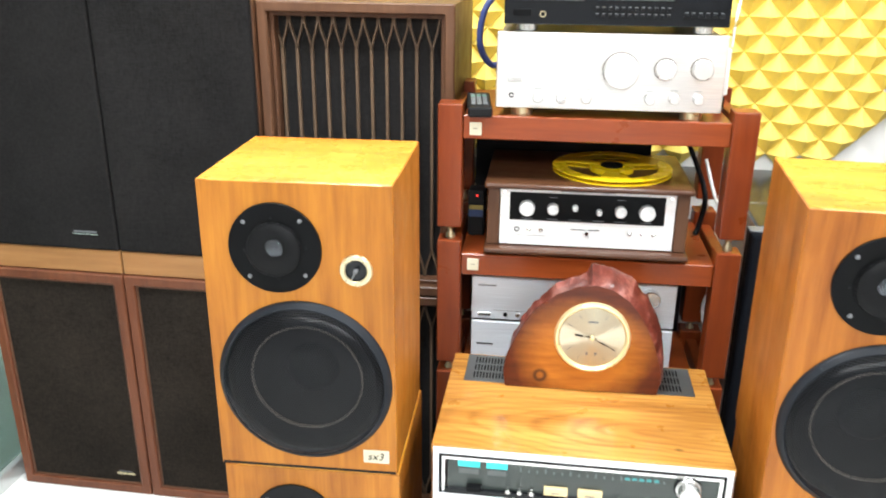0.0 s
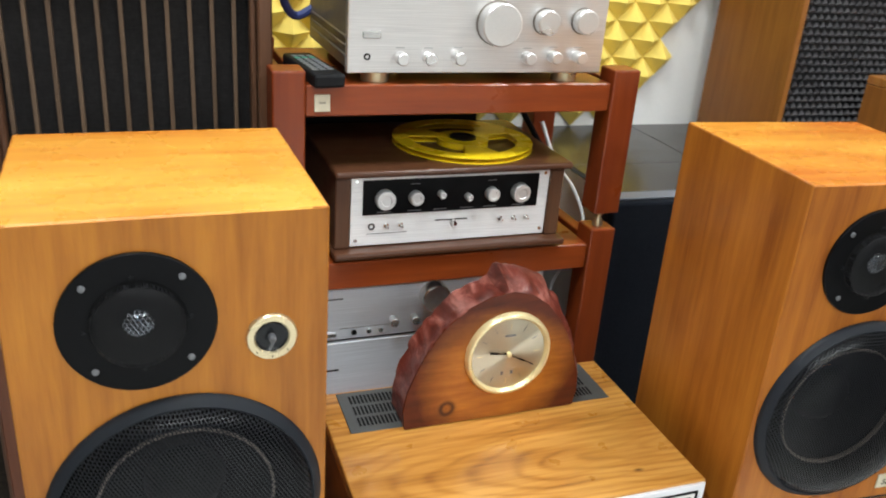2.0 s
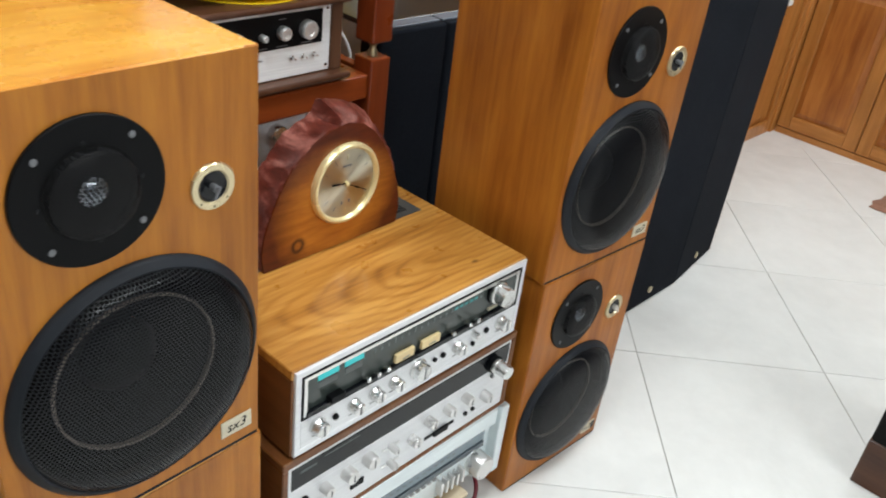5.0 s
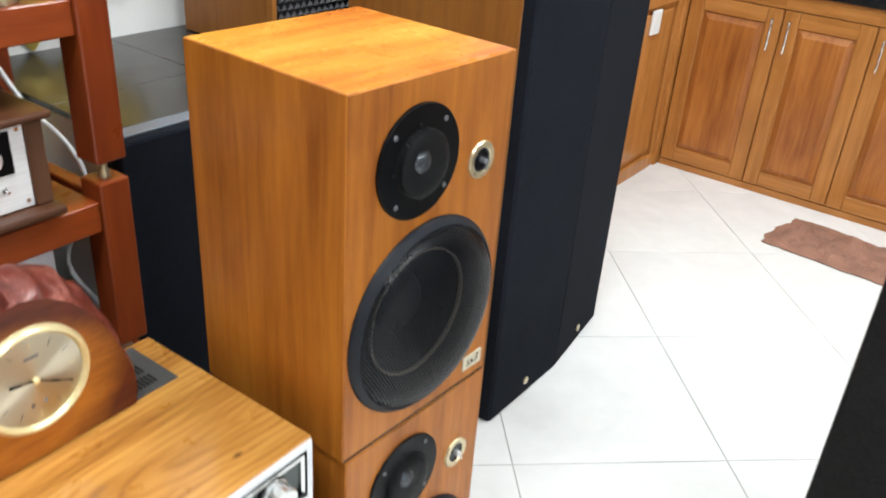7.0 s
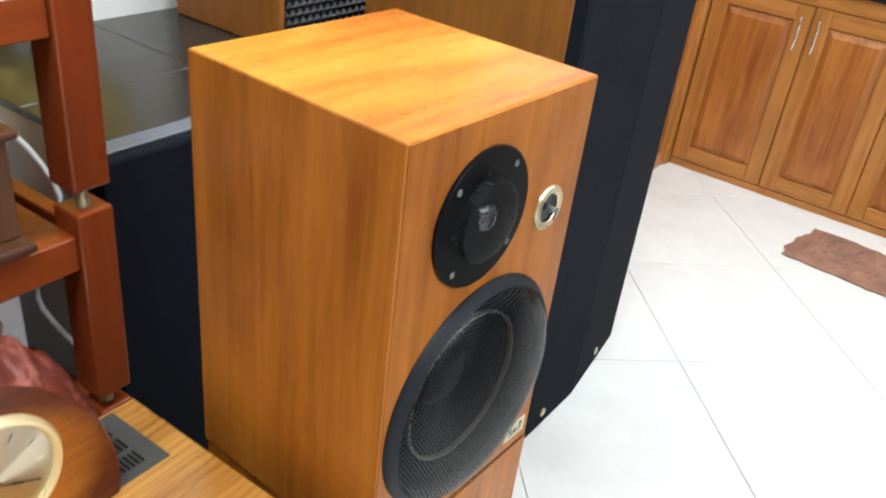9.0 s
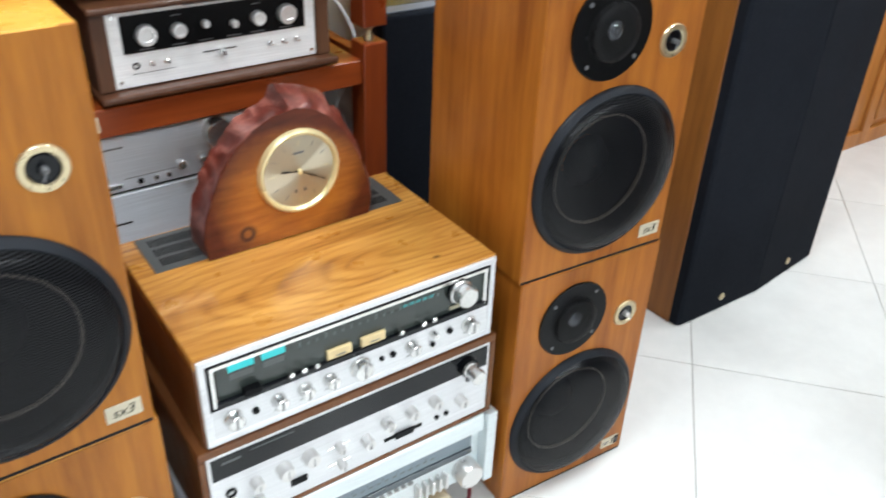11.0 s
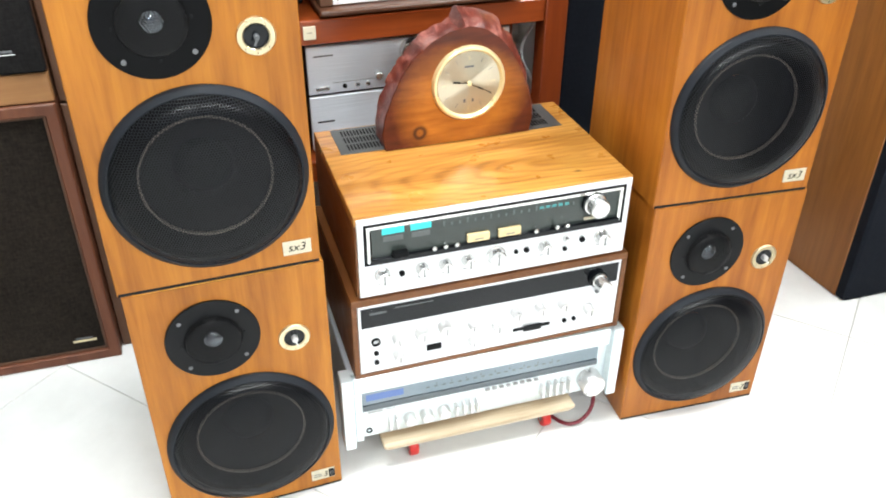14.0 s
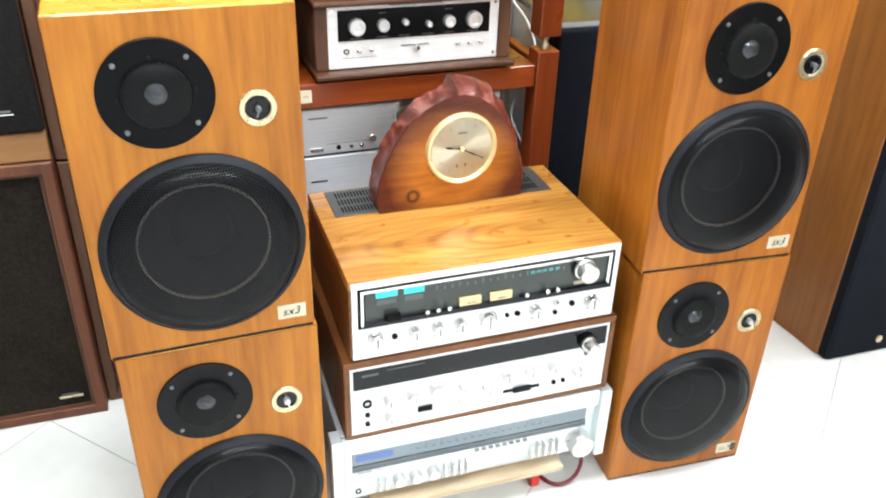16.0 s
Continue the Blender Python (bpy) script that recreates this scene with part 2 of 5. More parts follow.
TEAK_X = wood("tower_teak_top", (0.20, 0.075, 0.02), (0.30, 0.12, 0.03), (0.38, 0.16, 0.045), "x", 0.3, 0.3)
RECEIVER_WOOD = cathedral("figured_walnut_top")
RECEIVER_SIDE = wood("walnut_side", (0.10, 0.035, 0.010), (0.17, 0.062, 0.018), (0.24, 0.10, 0.03), "y", 0.4)
WALNUT_X = wood("dark_walnut_flat", (0.045, 0.016, 0.008), (0.085, 0.032, 0.014), (0.135, 0.055, 0.025), "x", 0.4, 0.2)
WALNUT_Z = wood("dark_walnut_upright", (0.06, 0.025, 0.013), (0.105, 0.047, 0.024), (0.155, 0.075, 0.040), "z", 0.45)
REDFRAME = wood("red_walnut_frame", (0.085, 0.026, 0.012), (0.14, 0.045, 0.020), (0.20, 0.075, 0.034), "z", 0.45)
BAND = wood("oak_band", (0.22, 0.10, 0.034), (0.33, 0.155, 0.055), (0.42, 0.21, 0.08), "x", 0.45)
RACK = wood("red_stained_rack_wood", (0.15, 0.025, 0.006), (0.23, 0.043, 0.008), (0.31, 0.068, 0.013), "x", 0.32, 0.15, blotch=0.3)
RACK_Z = wood("red_stained_rack_post", (0.13, 0.020, 0.005), (0.19, 0.034, 0.007), (0.25, 0.052, 0.010), "z", 0.32, 0.15, blotch=0.3)
KITCHEN = wood("varnished_cabinet_oak", (0.282, 0.102, 0.017), (0.435, 0.174, 0.041), (0.576, 0.256, 0.074), "z", 0.35, 0.12, blotch=0.5, bands=0.2)
KITCHEN_FIELD = wood("varnished_cabinet_panel", (0.218, 0.058, 0.009), (0.397, 0.138, 0.028), (0.538, 0.211, 0.049), "z", 0.33, 0.15, blotch=0.6, bands=0.12)
KITCHEN_X = wood("varnished_cabinet_oak_rail", (0.282, 0.102, 0.017), (0.435, 0.174, 0.041), (0.576, 0.256, 0.074), "y", 0.35, 0.12, blotch=0.5, bands=0.2)
PLYWOOD = wood("raw_plywood", (0.40, 0.29, 0.18), (0.62, 0.51, 0.36), (0.74, 0.65, 0.50), "x", 0.8, blotch=0.9, bands=0.3)
WHITEKNOB = painted("satin_white_metal", (0.72, 0.71, 0.70), 0.30, 0.75, 0.04)
CLOCKWOOD, BARK, DIAL = clock_wood("sunburst_wood"), bark_wood("carved_bark_wood"), dial_mat("gilt_dial")
BROWNCLOTH = cloth("dark_brown_grille_cloth", (0.0042, 0.0032, 0.0025), (0.032, 0.0245, 0.0190))
BLACKCLOTH = cloth("charcoal_grille_cloth", (0.0058, 0.0053, 0.0053), (0.0215, 0.0198, 0.0198))
NAVYCLOTH = cloth("navy_grille_cloth", (0.0052, 0.0068, 0.0108), (0.0125, 0.0152, 0.0215))
BLACK = painted("black_metal", (0.0032, 0.0034, 0.004), 0.38, spec=0.10)
BLACKGLOSS = painted("black_gloss", (0.005, 0.006, 0.008), 0.16, spec=0.3)
MATTEBLACK = painted("black_plastic", (0.007, 0.007, 0.008), 0.6, spec=0.2)
PLATEGREY = painted("charcoal_plate", (0.0065, 0.007, 0.008), 0.5, spec=0.16)
RIM = painted("blue_black_rim", (0.010, 0.0125, 0.017), 0.55, spec=0.22)
CONE = painted("paper_cone", (0.0165, 0.016, 0.0158), 0.9, spec=0.06)
CAP = painted("dust_cap", (0.003, 0.003, 0.0033), 0.7, spec=0.2)
SURROUND = painted("surround", (0.0055, 0.0048, 0.0045), 0.9, spec=0.05)
COPPER = painted("copper_ring", (0.155, 0.128, 0.105), 0.5, 0.2)
MESH = perforated("perforated_grille", 0.0042, 0.00155, (0.0055, 0.0062, 0.0085), 0.28, spec=0.3)
FINEMESH = perforated("fine_mesh", 0.0024, 0.0009, (0.007, 0.007, 0.008))
DOMEMESH = perforated("bright_dome_mesh", 0.0046, 0.0015, (0.42, 0.46, 0.52), 0.22, 1.0)
SILVER = brushed("silver_face", (0.77, 0.78, 0.80), 0.42, metal=0.45)
PALESILVER = brushed("pale_silver_face", (0.88, 0.89, 0.90), 0.42, metal=0.2)
SATIN = brushed("satin_champagne", (0.72, 0.70, 0.69), 0.38, metal=0.95)
STEEL = brushed("cool_silver", (0.74, 0.78, 0.83), 0.36, metal=0.25)
CHROME = painted("chrome", (0.80, 0.80, 0.79), 0.16, 1.0, 0.04)
KNOB = painted("turned_aluminium", (0.72, 0.72, 0.71), 0.24, 0.88, 0.06)
SPUN = painted("spun_knob_metal", (0.68, 0.68, 0.68), 0.36, 0.7, 0.1)
GOLD = painted("pale_gold", (0.66, 0.56, 0.36), 0.30, 0.85, 0.06)
BRASSRIM = painted("polished_brass", (0.84, 0.72, 0.40), 0.30, 0.5, 0.06)
DIMPRINT = painted("faded_print", (0.36, 0.32, 0.24), 0.5)
IVORY = painted("ivory_label", (0.62, 0.56, 0.42), 0.5)
CREAM = painted("cream_cloth", (0.74, 0.68, 0.54), 0.9, 0.0, 0.12, 40, 0.6)
VENT = painted("grey_vent_plate", (0.10, 0.105, 0.105), 0.45, 0.4)
SCREW = painted("zinc_screw", (0.17, 0.175, 0.185), 0.4, 0.5)
DIALGLASS = painted("smoked_dial", (0.040, 0.050, 0.046), 0.12)
DIALBAR = painted("dial_print", (0.075, 0.10, 0.098), 0.5)
TEAL = glow("teal_meter", (0.03, 0.50, 0.52), 0.55)
AMBER = glow("lit_meter", (0.72, 0.56, 0.30), 0.12)
BLUEGLASS = painted("blue_tuner_glass", (0.20, 0.25, 0.29), 0.1)
SLATEBAND = painted("slate_dial_band", (0.085, 0.105, 0.120), 0.25)
BLUELIT = painted("blue_print", (0.10, 0.17, 0.42), 0.2)
REDLED = glow("red_led", (1.0, 0.03, 0.02), 2.5)
RED = painted("red_castor", (0.55, 0.018, 0.012), 0.4)
REDCABLE = painted("red_cable", (0.16, 0.012, 0.022), 0.5)
BLUECABLE = painted("blue_braided_cable", (0.035, 0.055, 0.19), 0.6)
WHITEPLASTIC = painted("white_plastic", (0.80, 0.80, 0.78), 0.4, 0.0, 0.04)
YELLOW = painted("yellow_reel_plastic", (0.86, 0.60, 0.012), 0.28, 0.0, 0.06)
FOAM = painted("yellow_foam", (0.85, 0.66, 0.15), 0.92, 0.0, 0.10, 60, 0.5)
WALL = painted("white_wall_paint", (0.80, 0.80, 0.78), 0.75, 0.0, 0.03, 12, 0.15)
# darker than the north wall only to cut the bounced fill light
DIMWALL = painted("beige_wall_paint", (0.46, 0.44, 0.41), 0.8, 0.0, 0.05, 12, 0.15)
CEILING = painted("ceiling_paint", (0.82, 0.82, 0.81), 0.8, 0.0, 0.03, 12)
FLOORTILE = tile_mat("cream_floor_tile", (0.69, 0.69, 0.672), (0.79, 0.79, 0.772), 0.20)
GROUT = painted("floor_grout", (0.47, 0.455, 0.43), 0.9)
DARKTILE = tile_mat("dark_stone_tile", (0.020, 0.0185, 0.017), (0.042, 0.039, 0.035), 0.22, 8.0)
MATPILE = painted("brown_bath_mat", (0.27, 0.135, 0.090), 0.95, 0.0, 0.35, 45, 1.0)
STONETOP = painted("black_granite", (0.012, 0.012, 0.013), 0.12, 0.0, 0.5, 80)
GREENGLASS = glass("green_glass", (0.42, 0.58, 0.54), 0.15)
ALU = brushed("aluminium_frame", (0.70, 0.72, 0.72), 0.4, metal=0.8)
GREYCLOTH = cloth("slate_grille_cloth", (0.045, 0.055, 0.070), (0.080, 0.095, 0.115))
LAMPFACE = glow("lamp_diffuser", (1.0, 0.97, 0.93), 3.0)
LAMINATE = painted("grey_shelf_laminate", (0.15, 0.165, 0.20), 0.4)

# ---- mesh helpers ----


def part(name, bm, material, parent=None, label="", smooth=False):
    mesh = bpy.data.meshes.new(name)
    if smooth:
        for f in bm.faces:
            f.smooth = True
        for e in bm.edges:
            if len(e.link_faces) == 2 and e.calc_face_angle(0) > 0.6:
                e.smooth = False
    bm.normal_update()
    bm.to_mesh(mesh)
    bm.free()
    mesh.materials.append(material)
    ob = new(name, mesh)
    ob.parent = parent
    if label:
        ob["label"] = label
    return ob


def share(ob, x, y, z, parent=None, ry=0):
    """Another object on the same mesh, elsewhere in its parent."""
    o = new(ob.name.split(".")[0], ob.data)
    o.parent = parent or ob.parent
    o.matrix_local = pose(x, y, z, 0, ry, 0)
    if "label" in ob:
        o["label"] = ob["label"]
    return o


def thing(name, m, label, category, group="", kind=""):
    ob = new(name)
    ob.empty_display_size = 0.05
    ob.matrix_world = m
    return tagged(ob, label, category, group, kind)


def box(x0, x1, y0, y1, z0, z1, bevel=0.0, bm=None, seg=1):
    own = bmesh.new()
    v = bmesh.ops.create_cube(own, size=1.0)["verts"]
    for p in v:
        p.co = Vector(((x0 + x1) / 2 + p.co.x * (x1 - x0), (y0 + y1) / 2 + p.co.y * (y1 - y0), (z0 + z1) / 2 + p.co.z * (z1 - z0)))
    if bevel:
        bmesh.ops.bevel(own, geom=own.edges[:], offset=bevel, segments=seg, profile=0.5, affect="EDGES")
    return join(bm, own)


def join(bm, own):
    if bm is None:
        return own
    table = {v: bm.verts.new(v.co) for v in own.verts}
    for f in own.faces:
        bm.faces.new([table[v] for v in f.verts])
    own.free()
    return bm


def lathe(profile, seg=32, at=(0, 0, 0), axis="y", bm=None, cap=True):
    """Turns (radius, height) round an axis; height runs towards -y (out of a front), or up for axis z."""
    own = bmesh.new()
    rings = []
    for r, h in profile:
        ring = []
        for i in range(seg):
            a = 2 * math.pi * i / seg
            c, s = r * math.cos(a), r * math.sin(a)
            ring.append(own.verts.new((at[0] + c, at[1] - h, at[2] + s) if axis == "y" else (at[0] + c, at[1] + s, at[2] + h) if axis == "z" else (at[0] + h, at[1] + c, at[2] + s)))
        rings.append(ring)
    for a, b in zip(rings, rings[1:]):
        for i in range(seg):
            j = (i + 1) % seg
            own.faces.new((a[i], a[j], b[j], b[i]))
    if cap:
        for ring, turn in ((rings[0], True), (rings[-1], False)):
            own.faces.new(ring[::-1] if turn else ring)
    bmesh.ops.recalc_face_normals(own, faces=own.faces[:])
    return join(bm, own)


def disc(x, z, r, y0, y1, bevel=0.0, seg=24, bm=None):
    """A round knob or plate on a front: it starts at depth y0 and stands out to y1 (towards -y)."""
    h0, h1 = 0.0, y0 - y1
    prof = [(r, h0), (r, h1 - bevel), (r - bevel, h1)] if bevel else [(r, h0), (r, h1)]
    return lathe(prof, seg, (x, y0, z), bm=bm)


def tube(points, r, seg=8, bm=None, closed=False):
    """A round cable through points, smoothed."""
    pts = [Vector(p) for p in points]
    fine = []
    for i in range(len(pts) - 1):
        p0, p1, p2, p3 = pts[max(i - 1, 0)], pts[i], pts[i + 1], pts[min(i + 2, len(pts) - 1)]
        for k in range(6):
            t = k / 6
            fine.append(0.5 * ((2 * p1) + (p2 - p0) * t + (2 * p0 - 5 * p1 + 4 * p2 - p3) * t * t + (3 * p1 - p0 - 3 * p2 + p3) * t ** 3))
    fine.append(pts[-1])
    own = bmesh.new()
    rings = []
    for i, p in enumerate(fine):
        d = (fine[min(i + 1, len(fine) - 1)] - fine[max(i - 1, 0)]).normalized()
        u = d.cross(Vector((0.13, 0.31, 0.94))).normalized()
        w = d.cross(u)
        rings.append([own.verts.new(p + r * (math.cos(2 * math.pi * k / seg) * u + math.sin(2 * math.pi * k / seg) * w)) for k in range(seg)])
    for a, b in zip(rings, rings[1:]):
        for k in range(seg):
            own.faces.new((a[k], a[(k + 1) % seg], b[(k + 1) % seg], b[k]))
    own.faces.new(rings[0][::-1])
    own.faces.new(rings[-1])
    bmesh.ops.recalc_face_normals(own, faces=own.faces[:])
    return join(bm, own)


def strip(points, width, y0, y1, bm=None):
    """A flat bar of some width that follows points (x, z) in the plane of a front."""
    own = bmesh.new()
    rows = []
    for i, (x, z) in enumerate(points):
        ax, az = points[max(i - 1, 0)]
        bx, bz = points[min(i + 1, len(points) - 1)]
        d = Vector((bx - ax, bz - az)).normalized()
        nx, nz = -d.y * width / 2, d.x * width / 2
        rows.append([own.verts.new(c) for c in ((x - nx, y0, z - nz), (x + nx, y0, z + nz), (x + nx, y1, z + nz), (x - nx, y1, z - nz))])
    for a, b in zip(rows, rows[1:]):
        for k in range(4):
            own.faces.new((a[k], a[(k + 1) % 4], b[(k + 1) % 4], b[k]))
    own.faces.new(rows[0][::-1])
    own.faces.new(rows[-1])
    bmesh.ops.recalc_face_normals(own, faces=own.faces[:])
    return join(bm, own)


def picture_frame(x0, x1, z0, z1, w, y0, y1, bevel=0.002, bm=None):
    """Four mitred bars round an opening, as one mesh: outer edges given, w wide, from depth y0 out to y1."""
    own = bmesh.new()
    outer, inner = [(x0, z0), (x1, z0), (x1, z1), (x0, z1)], [(x0 + w, z0 + w), (x1 - w, z0 + w), (x1 - w, z1 - w), (x0 + w, z1 - w)]
    rows = [[own.verts.new((x, y, z)) for x, z in ring] for ring, y in ((outer, y0), (outer, y1), (inner, y1), (inner, y0))]
    for a, b in zip(rows, rows[1:] + rows[:1]):
        for k in range(4):
            own.faces.new((a[k], a[(k + 1) % 4], b[(k + 1) % 4], b[k]))
    bmesh.ops.recalc_face_normals(own, faces=own.faces[:])
    if bevel:
        bmesh.ops.bevel(own, geom=[e for e in own.edges if abs(e.verts[0].co.y - y1) < 1e-6 and abs(e.verts[1].co.y - y1) < 1e-6], offset=bevel, segments=1, affect="EDGES")
    return join(bm, own)


def lettering(text, size, x, y, z, parent, material, shear=0.0, name="lettering"):
    curve = bpy.data.curves.new("lettering", "FONT")
    curve.body, curve.size, curve.extrude, curve.align_x, curve.align_y, curve.shear = text, size, 0.0002, "CENTER", "CENTER", shear
    curve.resolution_u = 3
    tmp = new("tmp_text", curve)
    mesh = bpy.data.meshes.new_from_object(tmp.evaluated_get(bpy.context.evaluated_depsgraph_get()))
    bpy.data.objects.remove(tmp)
    bpy.data.curves.remove(curve)
    mesh.materials.clear()
    mesh.materials.append(material)
    ob = new(name, mesh)
    ob.parent = parent
    ob.matrix_local = pose(x, y, z, 90, 0, 0)
    return ob


def bars(rows, y, parent, material, name="print", thick=0.0004):
    """Small plain bars (x0, x1, z0, z1) that stand for print too small to read."""
    for x0, x1, z0, z1 in rows:
        part(name, box(x0, x1, y - thick, y, z0, z1), material, parent)

# ---- the room ----
WALL_Y = 2.26
X0, X1, Y0 = -3.3, 3.62, -3.7


def structure(name, bm, material, label=""):
    return tagged(part(name, bm, material, None, label), kind="structure")


floor = structure("floor", box(X0, X1, Y0, WALL_Y, -0.12, -0.003), GROUT, "pale grout bed under glossy cream floor tiles")
structure("ceiling", box(X0, X1, Y0, WALL_Y, CEIL, CEIL + 0.1), CEILING)
structure("wall_north", box(X0 - 0.12, X1 + 0.12, WALL_Y, WALL_Y + 0.12, -0.12, CEIL + 0.1), WALL)
# side and south walls darkened so that less light bounces back
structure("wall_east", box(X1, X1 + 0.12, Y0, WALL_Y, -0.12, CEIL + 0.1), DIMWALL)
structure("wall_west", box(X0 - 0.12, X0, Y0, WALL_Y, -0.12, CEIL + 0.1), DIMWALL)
# unseen wall with an assumed opening behind the added fill lamp
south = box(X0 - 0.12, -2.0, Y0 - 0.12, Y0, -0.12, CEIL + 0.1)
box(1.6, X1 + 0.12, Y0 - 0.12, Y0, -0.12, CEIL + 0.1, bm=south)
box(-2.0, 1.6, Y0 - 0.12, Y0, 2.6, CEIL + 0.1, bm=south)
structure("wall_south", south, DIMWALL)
for px, py, k in PANELS:
    lamp = thing("ceiling_light", pose(px, py, CEIL), "flat square white LED ceiling light panel", "ceiling light", "ceiling lights")
    part("frame", picture_frame(-0.31, 0.31, -0.31, 0.31, 0.02, 0.0, 0.03, 0), WHITEPLASTIC, lamp).matrix_local = pose(0, 0, 0, 90, 0, 0)
    part("diffuser", box(-0.29, 0.29, -0.29, 0.29, -0.018, -0.012), LAMPFACE, lamp)

# stone-topped ledge along the north wall, lower part hidden behind the loudspeakers
LEDGE = 0.82
ledge_bm = box(0.36, 0.985, 1.785, WALL_Y - 0.002, 0, LEDGE - 0.012)
back_ledge = structure("ledge_back", box(-0.70, 0.357, 2.04, WALL_Y - 0.002, 0, LEDGE - 0.012), WALL, "narrow masonry ledge topped with dark stone tiles")
box(0.985, 2.10, 1.900, WALL_Y - 0.002, 0, LEDGE - 0.012, bm=ledge_bm)
ledge = structure("ledge", ledge_bm, WALL, "masonry ledge topped with dark stone tiles")
for x0, x1 in ((0.36, 0.6735), (0.6745, 0.985)):
    for a, b in ((1.775, 1.946), (1.947, WALL_Y - 0.003)):
        part("tile", box(x0, x1, a, b, LEDGE - 0.011, LEDGE, 0.001), DARKTILE, ledge)
for x0, x1 in ((0.988, 1.36), (1.363, 1.73), (1.733, 2.10)):
    part("tile", box(x0, x1, 1.890, WALL_Y - 0.003, LEDGE - 0.011, LEDGE, 0.001), DARKTILE, ledge)
for i in range(3):
    part("tile", box(-0.70 + i * 0.353, -0.70 + i * 0.353 + 0.350, 2.035, WALL_Y - 0.003, LEDGE - 0.011, LEDGE, 0.001), DARKTILE, back_ledge)

# pyramid foam on the wall, cut along a slant at its lower end
def foam_panel():
    h, high, r = 0.0435, 0.040, 0.008
    foam = thing("acoustic_foam", pose(0, WALL_Y - 0.0015, LEDGE), "yellow pyramid acoustic foam glued to the white wall", "acoustic foam")
    bm = bmesh.new()
    rings = [[bm.verts.new(p) for p in ((-s, y, 0), (0, y, -s), (s, y, 0), (0, y, s))] for s, y in ((h - 0.0004, 0.0), (h - 0.0004, -0.011), (r, -0.011 - high * 0.86))]
    top = bm.verts.new((0, -0.011 - high, 0))
    for p, q in zip(rings, rings[1:]):
        for k in range(4):
            bm.faces.new((p[k], p[(k + 1) % 4], q[(k + 1) % 4], q[k]))
    for k in range(4):
        bm.faces.new((rings[2][k], rings[2][(k + 1) % 4], top))
    bmesh.ops.recalc_face_normals(bm, faces=bm.faces[:])
    one = None
    for j in range(0, 17):
        for i in range(-10, 15):
            x, z = i * 2 * h + (h if j % 2 else 0) - 0.02, h + 0.003 + j * h
            if x > 0.605 + z * 0.68 or x < -0.80:
                continue
            if one is None:
                one = part("pyramid", bm, FOAM, foam)
                one.matrix_local = pose(x, 0, z)
            else:
                share(one, x, 0, z)


foam_panel()

# ---- loudspeakers ----
W, D, H = 0.312, 0.295, 0.52


def baffle(x0, x1, z0, z1, cx, cz, r, y0, y1):
    """A front board with one round hole."""
    bm = bmesh.new()
    angles = sorted({2 * math.pi * i / 72 for i in range(72)} | {math.atan2(z - cz, x - cx) % (2 * math.pi) for x in (x0, x1) for z in (z0, z1)})
    rows = []
    for a in angles:
        c, s = math.cos(a), math.sin(a)
        k = min([(x1 - cx) / c if c > 1e-9 else (x0 - cx) / c if c < -1e-9 else 1e9, (z1 - cz) / s if s > 1e-9 else (z0 - cz) / s if s < -1e-9 else 1e9])
        rows.append([bm.verts.new(p) for p in ((cx + k * c, y1, cz + k * s), (cx + k * c, y0, cz + k * s), (cx + r * c, y0, cz + r * s), (cx + r * c, y1, cz + r * s))])
    for a, b in zip(rows, rows[1:] + rows[:1]):
        for k in range(4):
            bm.faces.new((a[k], a[(k + 1) % 4], b[(k + 1) % 4], b[k]))
    bmesh.ops.recalc_face_normals(bm, faces=bm.faces[:])
    return bm


